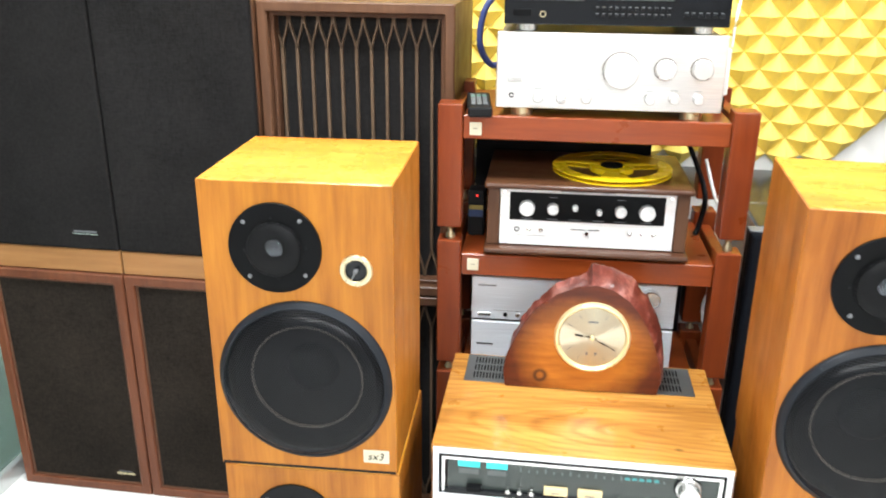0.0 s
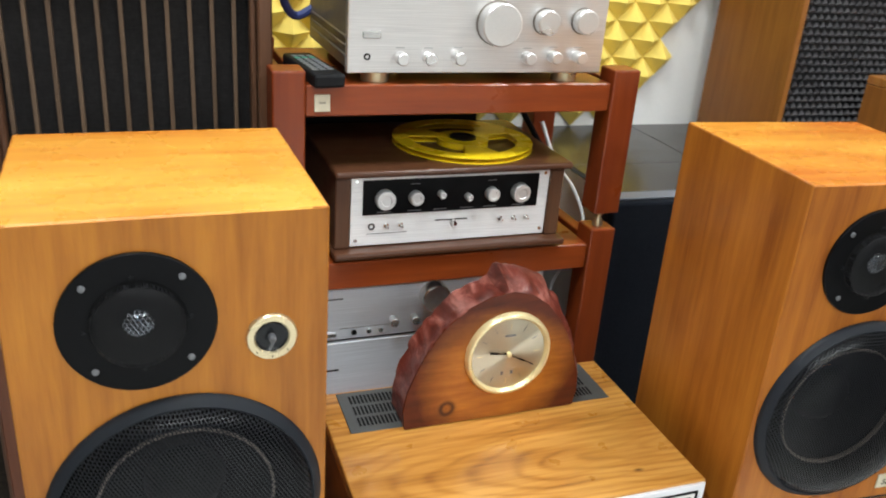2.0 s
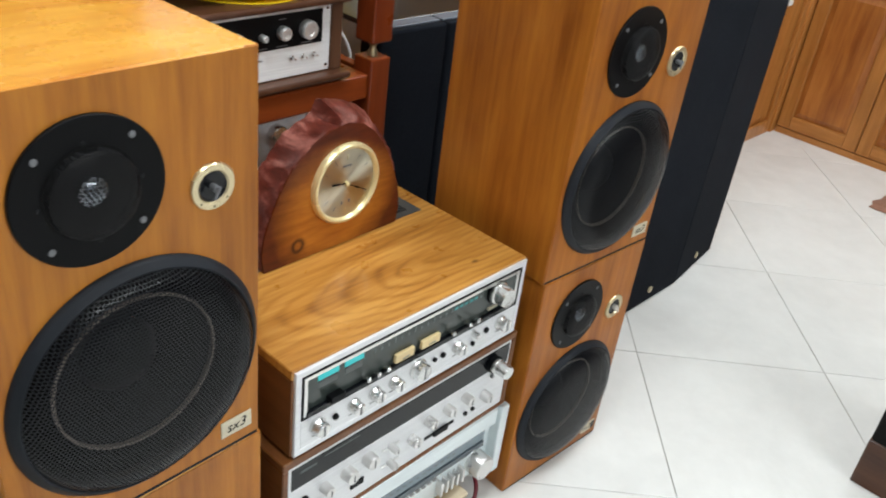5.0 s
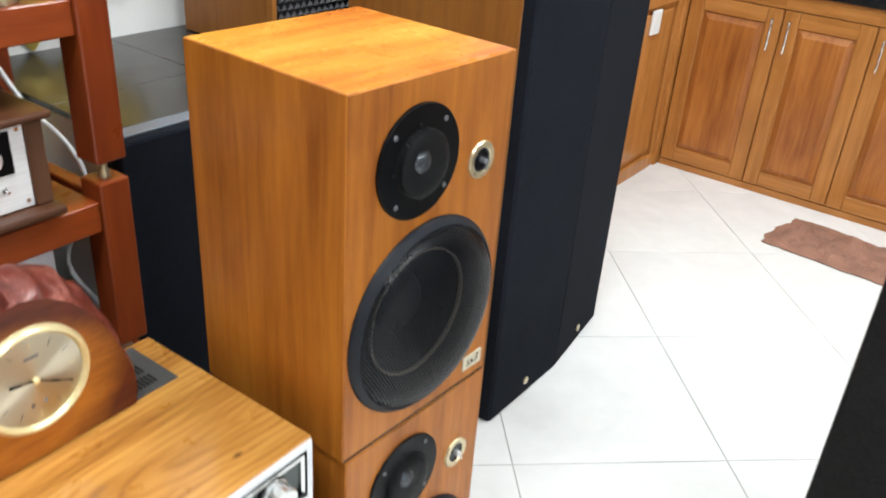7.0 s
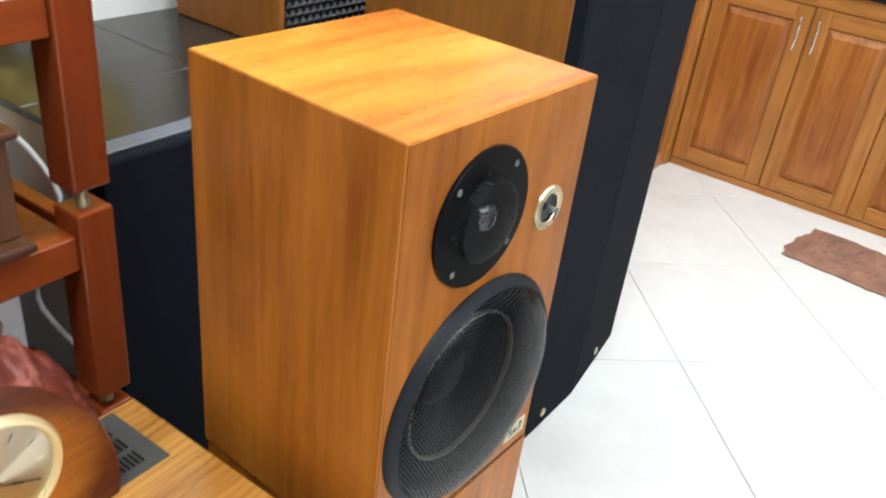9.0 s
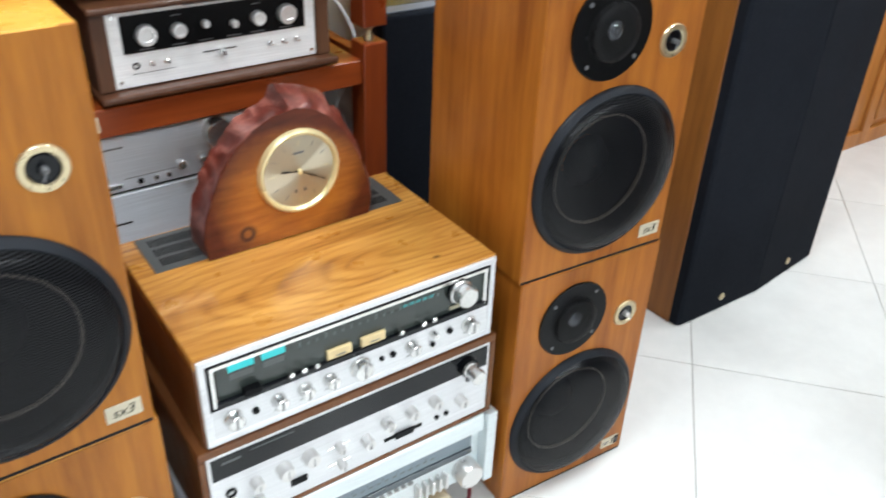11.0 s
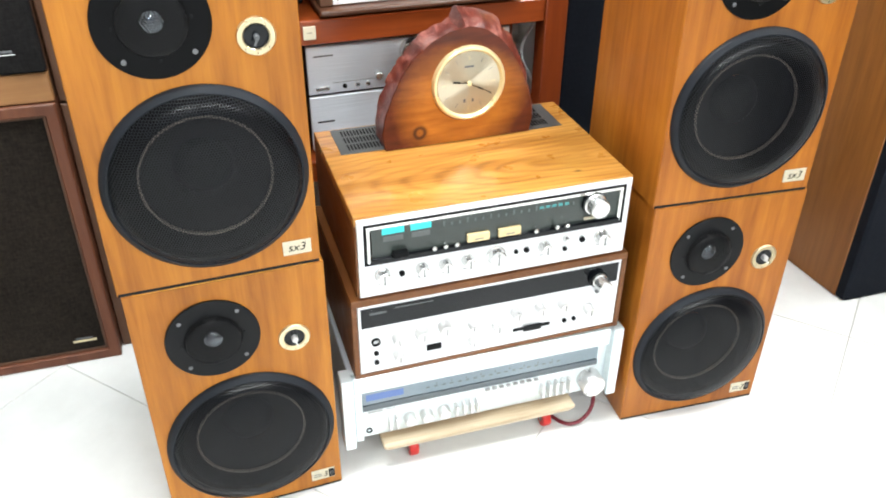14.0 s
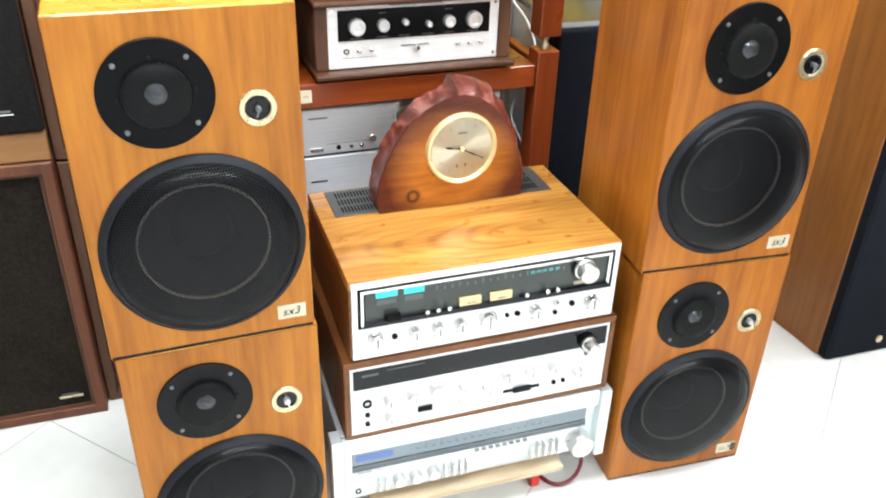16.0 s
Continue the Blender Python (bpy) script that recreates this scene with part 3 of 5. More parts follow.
def bookshelf_speaker(m, label, second, cx, upright, flat):
    """Two-way speaker of honey veneer; second: the later make with a grey tweeter plate and a two-part badge."""
    sp = thing("bookshelf_speaker", m, label, "speaker", "pair of stacked bookshelf speakers")
    h, t = W / 2, 0.018
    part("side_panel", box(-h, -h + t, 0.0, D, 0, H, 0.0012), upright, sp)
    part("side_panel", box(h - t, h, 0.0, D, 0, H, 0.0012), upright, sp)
    # paler wood on top, lightened for the lamps above
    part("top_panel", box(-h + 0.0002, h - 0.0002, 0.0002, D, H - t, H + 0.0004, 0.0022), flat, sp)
    part("bottom_panel", box(-h + t, h - t, 0.0185, D, 0, t), MATTEBLACK, sp)
    # solid black strip drawn for the shade in the seam
    part("front_lip", box(-h + 0.002, h - 0.002, -0.0002, 0.0180, 0.0, 0.0055), MATTEBLACK, sp, "black strip painted in for the shadow gap under the front")
    part("back_panel", box(-h + t, h - t, D - 0.02, D - 0.002, t, H - t), MATTEBLACK, sp)
    part("front_baffle", baffle(-h + 0.0015, h - 0.0015, 0.0060, H - 0.0015, cx, 0.174, 0.1360, 0.018, -0.0012), upright, sp)
    # woofer
    at = (cx, -0.0012, 0.174)
    wf = part("woofer", lathe([(0.1358, -0.004), (0.128, -0.002), (0.118, -0.006), (0.108, -0.012), (0.045, -0.055), (0.043, -0.060)], 56, at, cap=False), CONE, sp, "black paper-coned woofer behind a perforated grille", True)
    part("dust_cap", lathe([(0.046, -0.052), (0.040, -0.040), (0.028, -0.031), (0.012, -0.027), (0.0005, -0.026)], 40, at, cap=False), CAP, wf, "", True)
    part("surround", lathe([(0.1355, -0.005), (0.130, 0.001), (0.121, 0.002), (0.113, -0.004), (0.106, -0.0095), (0.0940, -0.0185)], 56, at, cap=False), SURROUND, wf, "", True)
    part("trim_ring", lathe([(0.0965, -0.012), (0.0965, -0.0085), (0.0935, -0.0085), (0.0935, -0.014)], 64, at, cap=False), COPPER, wf, "thin copper-coloured ring")
    part("rim", lathe([(0.1475, 0.0), (0.1472, 0.003), (0.1440, 0.0075), (0.1380, 0.0125), (0.1360, 0.0120), (0.1350, 0.0), (0.1350, -0.0065)], 72, at, cap=False), RIM, wf, "blue-black rolled rim", True)
    part("grille", lathe([(0.1365, 0.0105), (0.131, 0.0165), (0.122, 0.0225), (0.100, 0.0270), (0.070, 0.0300), (0.036, 0.0315), (0.0005, 0.032)], 64, at, cap=False), MESH, wf, "domed perforated metal grille", True)
    # tweeter
    x, z = -0.034, 0.411
    plate = PLATEGREY if second else BLACK
    tw = part("tweeter", lathe([(0.0755, 0.0), (0.0755, 0.0035), (0.0745, 0.0045), (0.047, 0.0045), (0.046, 0.0005)], 56, (x, -0.0012, z), cap=False), plate, sp, "round black tweeter plate with a domed mesh cover", True)
    part("recess", lathe([(0.047, 0.0042), (0.040, 0.002), (0.030, 0.0012), (0.0005, 0.001)], 40, (x, -0.0012, z), cap=False), CAP, tw)
    part("mesh_cover", lathe([(0.0445, 0.0045), (0.0440, 0.0135), (0.0405, 0.0165), (0.030, 0.0180), (0.0005, 0.0190)], 48, (x, -0.0012, z), cap=False), FINEMESH, tw, "black wire mesh cover", True)
    part("dome", lathe([(0.0160, 0.0040), (0.0150, 0.0085), (0.0112, 0.0120), (0.006, 0.0138), (0.0005, 0.0142)], 32, (x, -0.0012, z + 0.002), cap=False), DOMEMESH, tw, "bright perforated dome", True)
    for i in range(4):
        a = radians(45 + 90 * i + 3)
        part("screw", lathe([(0.0036, 0), (0.0036, 0.0010), (0.0026, 0.0015)], 14, (x + 0.0645 * math.cos(a), -0.0056, z + 0.0645 * math.sin(a))), SCREW, tw, "", True)
    for i in range(4):
        a = radians(90 * i + 4)
        part("screw", lathe([(0.0026, 0), (0.0026, 0.0008), (0.0018, 0.0012)], 12, (x + 0.050 * math.cos(a), -0.0056, z + 0.050 * math.sin(a))), PLATEGREY, tw, "", True)
    # level control
    x, z = 0.0955, 0.379
    lc = part("level_control", lathe([(0.0270, 0.0), (0.0270, 0.002), (0.0255, 0.0042), (0.0190, 0.0042), (0.0165, 0.0015)], 40, (x, -0.0012, z), cap=False), GOLD, sp, "pale gold level control ring", True)
    part("cup", lathe([(0.0172, 0.0025), (0.0150, 0.0010), (0.0005, 0.0008)], 32, (x, -0.0012, z), cap=False), BLACKGLOSS, lc)
    kn = disc(0, 0, 0.0055 if second else 0.0038, 0.0, -0.010, 0.0012, 16)
    box(-0.0012, 0.0012, -0.0135, -0.011, -0.0105, 0.0040, 0.0004, bm=kn)
    part("knob", kn, WHITEKNOB if second else SCREW, lc, "small pointer knob").matrix_local = pose(x, -0.0020, z, 0, -20 if second else 25, 0)
    bars([(x + 0.0225 * math.cos(radians(a)) - 0.0006, x + 0.0225 * math.cos(radians(a)) + 0.0006, z + 0.0225 * math.sin(radians(a)) - 0.0012, z + 0.0225 * math.sin(radians(a)) + 0.0012) for a in (225, 270, 315)], -0.0055, lc, BLACK)
    # badge
    bd = part("badge", box(0.098, 0.143, -0.0034, -0.0010, 0.0225, 0.0475, 0.0006), IVORY, sp, "ivory name badge")
    if second:
        part("badge_end", box(0.131, 0.1425, -0.0038, -0.0032, 0.0245, 0.0455), BLACK, bd)
        lettering("3", 0.019, 0.1245, -0.0037, 0.0350, bd, BLACK, 0.15)
        bars([(0.102, 0.1175, 0.031, 0.033), (0.102, 0.1175, 0.036, 0.038), (0.134, 0.1355, 0.030, 0.040), (0.138, 0.1395, 0.030, 0.040)], -0.0036, bd, SCREW)
    else:
        lettering("sx3", 0.0205, 0.1195, -0.0037, 0.0355, bd, BLACK, 0.25)
    return sp


def turned(x0, y0, x1, y1):
    """The pose of a front whose lower edge runs from one point to the other."""
    return math.degrees(math.atan2(y1 - y0, x1 - x0)), (x0 + x1) / 2, (y0 + y1) / 2


bookshelf_speaker(pose(-0.4675, 1.187, H + 0.001, 0, 0, 2.6), "honey-veneered two-way bookshelf speaker with dark plate, top of a stack", False, 0.003, HONEY_Z, HONEY_TOPLIT)
bookshelf_speaker(pose(-0.4630, 1.1868, 0, 0, 0, 2.8), "honey-veneered bookshelf speaker standing on the floor under its twin", True, 0.003, HONEY_Z, HONEY_TOPLIT)
bookshelf_speaker(pose(0.4430, 1.1825, H + 0.001, 0, 0, -2.6), "orange-veneered two-way bookshelf speaker on top of a second one", False, -0.004, ORANGE_Z, ORANGE_TOPLIT)
bookshelf_speaker(pose(0.4480, 1.1822, 0, 0, 0, -2.2), "orange-veneered bookshelf speaker standing on white tiles beneath another", True, -0.003, ORANGE_Z, ORANGE_TOPLIT)


def framed_speaker(x0, x1, z0, z1, label, badge):
    """A floor speaker in a red walnut frame round dark cloth."""
    y = 1.715
    sp = thing("floor_speaker", pose(x0, y, z0), label, "speaker", "wall of large speakers")
    w, h = x1 - x0, z1 - z0
    part("body", box(0, w, 0.012, 0.30, 0, h, 0.002), REDFRAME, sp)
    part("frame", picture_frame(0, w, 0, h, 0.0245, 0.012, -0.006, 0.003), REDFRAME, sp, "red-brown wooden frame")
    part("inner_frame", picture_frame(0.0250, w - 0.0250, 0.0250, h - 0.0250, 0.005, 0.012, 0.001, 0.001), WALNUT_Z, sp)
    part("grille", box(0.0285, w - 0.0285, 0.003, 0.0115, 0.0285, h - 0.0285, 0.002), BROWNCLOTH, sp, "dark brown woven grille cloth")
    if badge:
        bd = part("badge", box(w - 0.094, w - 0.044, 0.0, 0.003, 0.052, 0.0575, 0.0008), GOLD, sp, "small gold name bar")
        bars([(w - 0.088, w - 0.052, 0.0595, 0.0625)], 0.003, bd, SCREW)
    return sp


def banded_speaker(x0, x1, z0, z1, label, badge):
    """A speaker with a wide charcoal grille above an oak band."""
    y = 1.715
    sp = thing("floor_speaker", pose(x0, y, z0), label, "speaker", "wall of large speakers")
    w, h = x1 - x0, z1 - z0
    part("body", box(0.001, w - 0.001, 0.016, 0.30, 0, h, 0.002), WALNUT_Z, sp)
    part("base_band", box(0.001, w - 0.001, 0.001, 0.0155, 0.0, 0.058, 0.002), BAND, sp, "light oak band")
    g = box(0.001, w - 0.001, -0.004, 0.0155, 0.060, h - 0.003, 0.0055, seg=3)
    part("grille", g, BLACKCLOTH, sp, "charcoal cloth grille")
    if badge:
        bd = part("badge", box(w - 0.112, w - 0.046, -0.0055, -0.0038, 0.0985, 0.1005), CHROME, sp, "thin chrome name strip")
        bars([(w - 0.108, w - 0.050, 0.1030, 0.1075)], -0.0042, bd, SCREW)
    return sp


framed_speaker(-1.452, -1.090, 0, 0.629, "large floor speaker, dark brown cloth in red-brown wooden frame", True)
framed_speaker(-1.086, -0.7245, 0, 0.629, "red-brown framed floor speaker beneath a charcoal-grilled one", True)
banded_speaker(-1.452, -1.089, 0.631, 1.300, "tall charcoal-grilled speaker with oak band, stacked on another speaker", True)
banded_speaker(-1.087, -0.7240, 0.631, 1.300, "charcoal cloth speaker with oak base band beside lattice-fronted speaker", True)


def lattice_speaker(z0, z1, label):
    """Walnut speaker whose cloth stands behind upright slats that fork at both ends."""
    w, h, y = 0.4255, z1 - z0, 1.745
    sp = thing("lattice_speaker", pose(-0.7225, y, z0), label, "speaker", "walnut lattice-front speakers")
    part("body", box(0, w, 0.056, 0.30, 0, h, 0.002), WALNUT_Z, sp)
    part("frame", picture_frame(0, w, 0, h, 0.022, 0.0555, 0.0, 0.003), WALNUT_Z, sp, "dark walnut frame")
    part("inner_frame", picture_frame(0.0225, w - 0.0225, 0.0225, h - 0.0225, 0.009, 0.0555, 0.020, 0.002), WALNUT_Z, sp)
    part("grille_cloth", box(0.023, w - 0.023, 0.050, 0.0552, 0.023, h - 0.023), BLACKCLOTH, sp)
    n, lo, hi, step = 11, 0.0310, h - 0.0310, 0.0331
    slat = None
    for i in range(n):
        x = 0.0400 + i * step
        if slat is None:
            bm = strip([(0, lo + 0.070), (0, hi - 0.070)], 0.0062, 0.0495, 0.040)
            for end, turn in ((hi, -1), (lo, 1)):
                for side in (-1, 1):
                    pts = [(side * (step / 2 - 0.001) * (0.5 - 0.5 * math.cos(math.pi * (k / 8) ** 0.85)), end + turn * 0.072 * (1 - k / 8)) for k in range(9)]
                    strip(pts, 0.0042, 0.0495, 0.041, bm)
            slat = part("slat", bm, SLAT, sp)
            slat.matrix_local = pose(x, 0, 0)
        else:
            share(slat, x, 0, 0)
    return sp


SLAT = wood("pale_walnut_slat", (0.075, 0.045, 0.026), (0.12, 0.075, 0.045), (0.17, 0.11, 0.07), "z", 0.5)
lattice_speaker(0.616, 1.266, "dark walnut speaker with forked wooden slats over black cloth")
lattice_speaker(0.0, 0.612, "walnut lattice-front speaker on the floor under its twin")


def navy_speaker(x0, x1, label):
    sp = thing("floor_speaker", pose(x0, 1.724, 0), label, "speaker", "navy cloth speakers before the ledge")
    w = x1 - x0
    part("body", box(0, w, 0.014, 0.048, 0, 0.816, 0.002), MATTEBLACK, sp)
    g = box(0, w, -0.012, 0.0135, 0.02, 0.820, 0.006, seg=2)
    part("grille", g, NAVYCLOTH, sp, "navy cloth grille with bevelled edge")
    part("top_panel", box(0.0, w, 0.0140, 0.048, 0.8165, 0.8205, 0.001), LAMINATE, sp, "pale grey laminate top")
    return sp


navy_speaker(0.335, 0.528, "slim navy-grilled speaker standing against the tiled ledge")
navy_speaker(0.536, 0.83, "navy-grilled speaker beside its twin before the ledge")


def tower_speaker():
    yaw, cx, cy = turned(1.032, 1.411, 1.657, 1.453)
    sp = thing("tower_speaker", pose(cx, cy, 0, 0, 0, yaw), "large teak tower speaker with angled black cloth front", "speaker")
    h, z1 = 0.313, 1.037
    part("body", box(-h, h, 0.024, 0.445, 0, z1 - 0.019, 0.002), TEAK_Z, sp)
    part("top_panel", box(-h, h, 0.024, 0.445, z1 - 0.0185, z1, 0.002), TEAK_X, sp)
    for s in (-1, 1):
        bm = bmesh.new()
        plan = [(s * (h - 0.002), 0.0235), (s * (h - 0.002), -0.001), (s * (h - 0.012), -0.006), (s * 0.0015, -0.026), (s * 0.0015, 0.0235)]
        lo, hi = [bm.verts.new((x, y, 0.004)) for x, y in plan], [bm.verts.new((x, y, z1 - 0.004)) for x, y in plan]
        bm.faces.new(lo)
        bm.faces.new(hi)
        for k in range(5):
            bm.faces.new((lo[k], lo[(k + 1) % 5], hi[(k + 1) % 5], hi[k]))
        bmesh.ops.recalc_face_normals(bm, faces=bm.faces[:])
        part("grille", bm, NAVYCLOTH, sp, "blue-black cloth grille")
        bd = part("badge", lathe([(0.0105, 0), (0.0105, 0.003), (0.007, 0.0042)], 20, (0, 0, 0)), GOLD, sp, "small oval metal badge", True)
        bd.matrix_local = pose(s * 0.154, -0.0164, 0.042, 0, 0, s * 3.8)
    return sp


tower_speaker()


def crumpled_cloth():
    bm = bmesh.new()
    bmesh.ops.create_grid(bm, x_segments=26, y_segments=20, size=0.5)
    for v in bm.verts:
        x, y = v.co.x, v.co.y
        r = math.hypot(x, y)
        k = noise.noise(Vector((x * 5, y * 5, 1.3)))
        k2 = noise.noise(Vector((x * 13, y * 13, 4.3)))
        z = max(0.0, 0.050 * (1 - (r / 0.55) ** 2)) * (1 + 0.9 * k) + 0.012 * abs(k2)
        a = math.atan2(y, x)
        wob = 1 + 0.18 * noise.noise(Vector((2 * math.cos(a), 2 * math.sin(a), 7)))
        v.co = (x * 0.20 * wob, y * 0.27 * wob, max(0.004, z))
    bmesh.ops.solidify(bm, geom=bm.faces[:], thickness=0.003)
    ob = part("cleaning_cloth", bm, CREAM, None, "", True)
    ob.matrix_world = pose(1.525, 1.655, 1.0375, 0, 0, 8)
    return tagged(ob, "crumpled cream cloth lying on the tower speaker", "cloth")


crumpled_cloth()


def diamond_grille_speaker(x0, x1, label):
    """Tall speaker on the ledge with a front of small raised pyramids."""
    z0, z1, y = LEDGE + 0.001, 1.62, 1.93
    sp = thing("ledge_speaker", pose(x0, y, z0), label, "speaker", "speakers on the ledge")
    w, h = x1 - x0, z1 - z0
    part("body", box(0, w, 0.014, 0.29, 0, h, 0.002), TEAK_Z, sp)
    part("frame", picture_frame(0, w, 0, h, 0.014, 0.014, -0.004, 0.002), TEAK_Z, sp)
    part("backing", box(0.014, w - 0.014, 0.008, 0.0135, 0.014, h - 0.014), MATTEBLACK, sp)
    bm = bmesh.new()
    s = 0.0188
    for j in range(int((h - 0.03) / (s * 0.87))):
        for i in range(int((w - 0.03) / s)):
            x, z = 0.016 + s * (i + (0.5 if j % 2 else 0) + 0.5), 0.02 + s * 0.87 * (j + 0.5)
            if x > w - 0.018:
                continue
            b = [bm.verts.new((x + c * s * 0.46, 0.008, z + d * s * 0.46)) for c, d in ((-1, -0.75), (1, -0.75), (0, 0.95))]
            t = bm.verts.new((x, -0.002, z + 0.0005))
            for k in range(3):
                bm.faces.new((b[k], b[(k + 1) % 3], t))
    bmesh.ops.recalc_face_normals(bm, faces=bm.faces[:])
    tagged(part("stud_grille", bm, STUD, sp, "dark grille of small raised triangular studs"), kind="stuff")
    return sp


STUD = painted("grey_black_stud", (0.11, 0.105, 0.11), 0.3, 0.6)
diamond_grille_speaker(0.850, 1.175, "teak speaker with studded dark grille standing on stone ledge")
diamond_grille_speaker(1.205, 1.570, "second teak speaker with studded grille on the ledge")
slate = thing("ledge_speaker", pose(1.66, 1.95, LEDGE + 0.001), "slate-grey cloth speaker on the ledge behind the tower", "speaker", "speakers on the ledge")
part("body", box(0, 0.42, 0.014, 0.26, 0, 0.62, 0.003), MATTEBLACK, slate)
part("grille", box(0, 0.42, -0.01, 0.0135, 0.01, 0.62, 0.008, seg=2), GREYCLOTH, slate)

dark = thing("floor_speaker", pose(0.950, 0.700, 0, 0, 0, -90), "charcoal-grilled wooden floor speaker with orange top, on white tiles", "speaker")
part("body", box(0, 0.40, 0.014, 0.34, 0, 0.7845, 0.003), WALNUT_Z, dark)
part("top_panel", box(0.0, 0.40, -0.004, 0.34, 0.785, 0.803, 0.002), ORANGE_TOPLIT, dark, "orange teak top")
part("front_lip", box(0.0, 0.40, -0.0065, -0.0042, 0.7755, 0.8025, 0.0008), WALNUT_X, dark, "dark brown edging")
part("base_band", box(0, 0.40, -0.002, 0.0135, 0, 0.125, 0.002), WALNUT_X, dark)
part("grille", box(0.002, 0.398, -0.006, 0.0135, 0.128, 0.762, 0.006, seg=2), BLACKCLOTH, dark)
bd = part("badge", box(0.052, 0.078, -0.0085, -0.0066, 0.777, 0.801, 0.0006), BLACKGLOSS, dark, "black badge in a chrome frame")
part("frame", picture_frame(0.050, 0.080, 0.775, 0.803, 0.0022, -0.0066, -0.0095, 0.0005), CHROME, bd)
part("mark", box(0.059, 0.071, -0.0090, -0.0086, 0.785, 0.793), GOLD, bd)
part("grey_strip", box(0.001, 0.399, -0.003, 0.0135, 0.7628, 0.7748, 0.001), VENT, dark, "thin pale grey strip")

# ---- rack ----
def on_rack(x, y, z, rz=0):
    """The rack stands a little askew, and all that it holds with it."""
    return pose(0, 1.642, 0, 0, 0, 1.8) @ pose(x, y - 1.642, z, 0, 0, rz)


def rack():
    rk = thing("hifi_rack", on_rack(0, 1.64, 0), "red-stained wooden hi-fi rack in three stacked tiers", "rack")
    tiers = [(1.0625, 0.827, 1.085), (0.7680, 0.512, 0.797), (0.4700, 0.0, 0.488)]
    for top, lo, hi in tiers:
        part("shelf", box(-0.264, 0.259, 0.012, 0.318, top - 0.022, top - 0.0018, 0.0015), RACK, rk)
        part("front_rail", box(-0.2635, 0.2565, 0.006, 0.030, top - 0.048, top, 0.002), RACK, rk)
        part("back_rail", box(-0.2635, 0.2565, 0.300, 0.324, top - 0.048, top - 0.003, 0.002), RACK, rk)
        for x in (-0.314, 0.257):
            part("side_rail", box(x + 0.014, x + 0.038, 0.0505, 0.2795, top - 0.046, top - 0.001, 0.002), RACK, rk)
            for y in (0.0, 0.280):
                part("post", box(x, x + 0.050, y, y + 0.050, lo, hi, 0.003, seg=2), RACK_Z, rk)
                if lo > 0.1:
                    pin = lathe([(0.010, -0.030), (0.010, -0.022), (0.006, -0.016), (0.006, -0.010), (0.012, -0.004), (0.012, 0.0)], 16, (x + 0.025, y + 0.025, lo), "z")
                    part("spike", pin, GOLD, rk, "brass spike between two tiers", True)
    # black sheets added to darken the gaps behind two tiers
    part("back_board", box(-0.261, 0.150, 0.3245, 0.3300, 0.800, 1.0120), MATTEBLACK, rk, "black sheet added behind a tier")
    part("back_board", box(-0.263, 0.256, 0.3245, 0.3300, 0.460, 0.7180), MATTEBLACK, rk, "black sheet added behind a tier")
    for z in (1.036, 0.745):
        tg = part("label_plate", box(-0.250, -0.226, 0.0035, 0.0058, z - 0.013, z + 0.013, 0.0005), IVORY, rk, "square ivory maker's plate")
        bars([(-0.243, -0.233, z - 0.0005, z + 0.002)], 0.0034, tg, DIMPRINT)
    return rk


rack()


def feet(parent, xs, ys, r, h, material=GOLD, z=0.0):
    for x in xs:
        for y in ys:
            part("foot", lathe([(r * 0.9, 0), (r, 0.002), (r, h - 0.001), (r * 0.85, h)], 20, (x, y, z), "z"), material, parent, "", True)


def silver_amplifier():
    am = thing("amplifier", on_rack(0.0165, 1.652, 1.0610), "champagne-silver integrated amplifier standing on the top shelf", "amplifier")
    part("case", box(-0.212, 0.212, 0.014, 0.30, 0.020, 0.160, 0.002), CASE, am, "bronze-grey ventilated case")
    for i in range(3):
        part("side_rib", box(-0.2145, -0.2115, 0.03, 0.28, 0.036 + i * 0.014, 0.042 + i * 0.014, 0.001), CASE, am)
    part("face_plate", box(-0.217, 0.217, 0.0, 0.0135, 0.018, 0.164, 0.0022, seg=2), SATIN, am, "brushed champagne face plate")
    for x, z, r, l in ((0.021, 0.096, 0.033, 0.026), (0.104, 0.100, 0.0195, 0.020), (0.172, 0.102, 0.0195, 0.020)):
        k = part("knob", disc(x, z, r, 0.0, -l, 0.002, 40), WHITEKNOB, am, "", True)
        # dark ring stands in for the shade round each knob
        part("knob_ring", lathe([(r + 0.0016, 0.0), (r + 0.0016, 0.003), (r, 0.003)], 40, (x, -0.0001, z)), CASE, k, "", True)
    for x, z in ((-0.134, 0.042), (-0.089, 0.042), (-0.041, 0.043), (0.079, 0.043), (0.125, 0.045), (0.170, 0.045)):
        part("small_knob", disc(x, z, 0.0098, 0.0, -0.020, 0.0015, 24), WHITEKNOB, am, "", True)
    part("power_button", box(-0.194, -0.166, -0.004, 0.0005, 0.070, 0.081, 0.001), KNOB, am)
    part("jack", lathe([(0.0052, 0.0), (0.0052, 0.0015), (0.003, 0.0015), (0.003, -0.004)], 16, (-0.186, 0.0, 0.043), cap=False), BLACK, am)
    bars([(x - 0.007, x + 0.007, z + 0.014, z + 0.0155) for x, z in ((-0.134, 0.042), (-0.089, 0.042), (-0.041, 0.043), (0.079, 0.043), (0.125, 0.045), (0.170, 0.045))], 0.0, am, PRINTPALE)
    feet(am, (-0.165, 0.165), (0.03, 0.26), 0.022, 0.0185)


PRINTPALE = painted("pale_print", (0.40, 0.40, 0.40), 0.5)
CASE = brushed("bronze_grey_case", (0.20, 0.175, 0.155), 0.4, metal=0.7)
silver_amplifier()


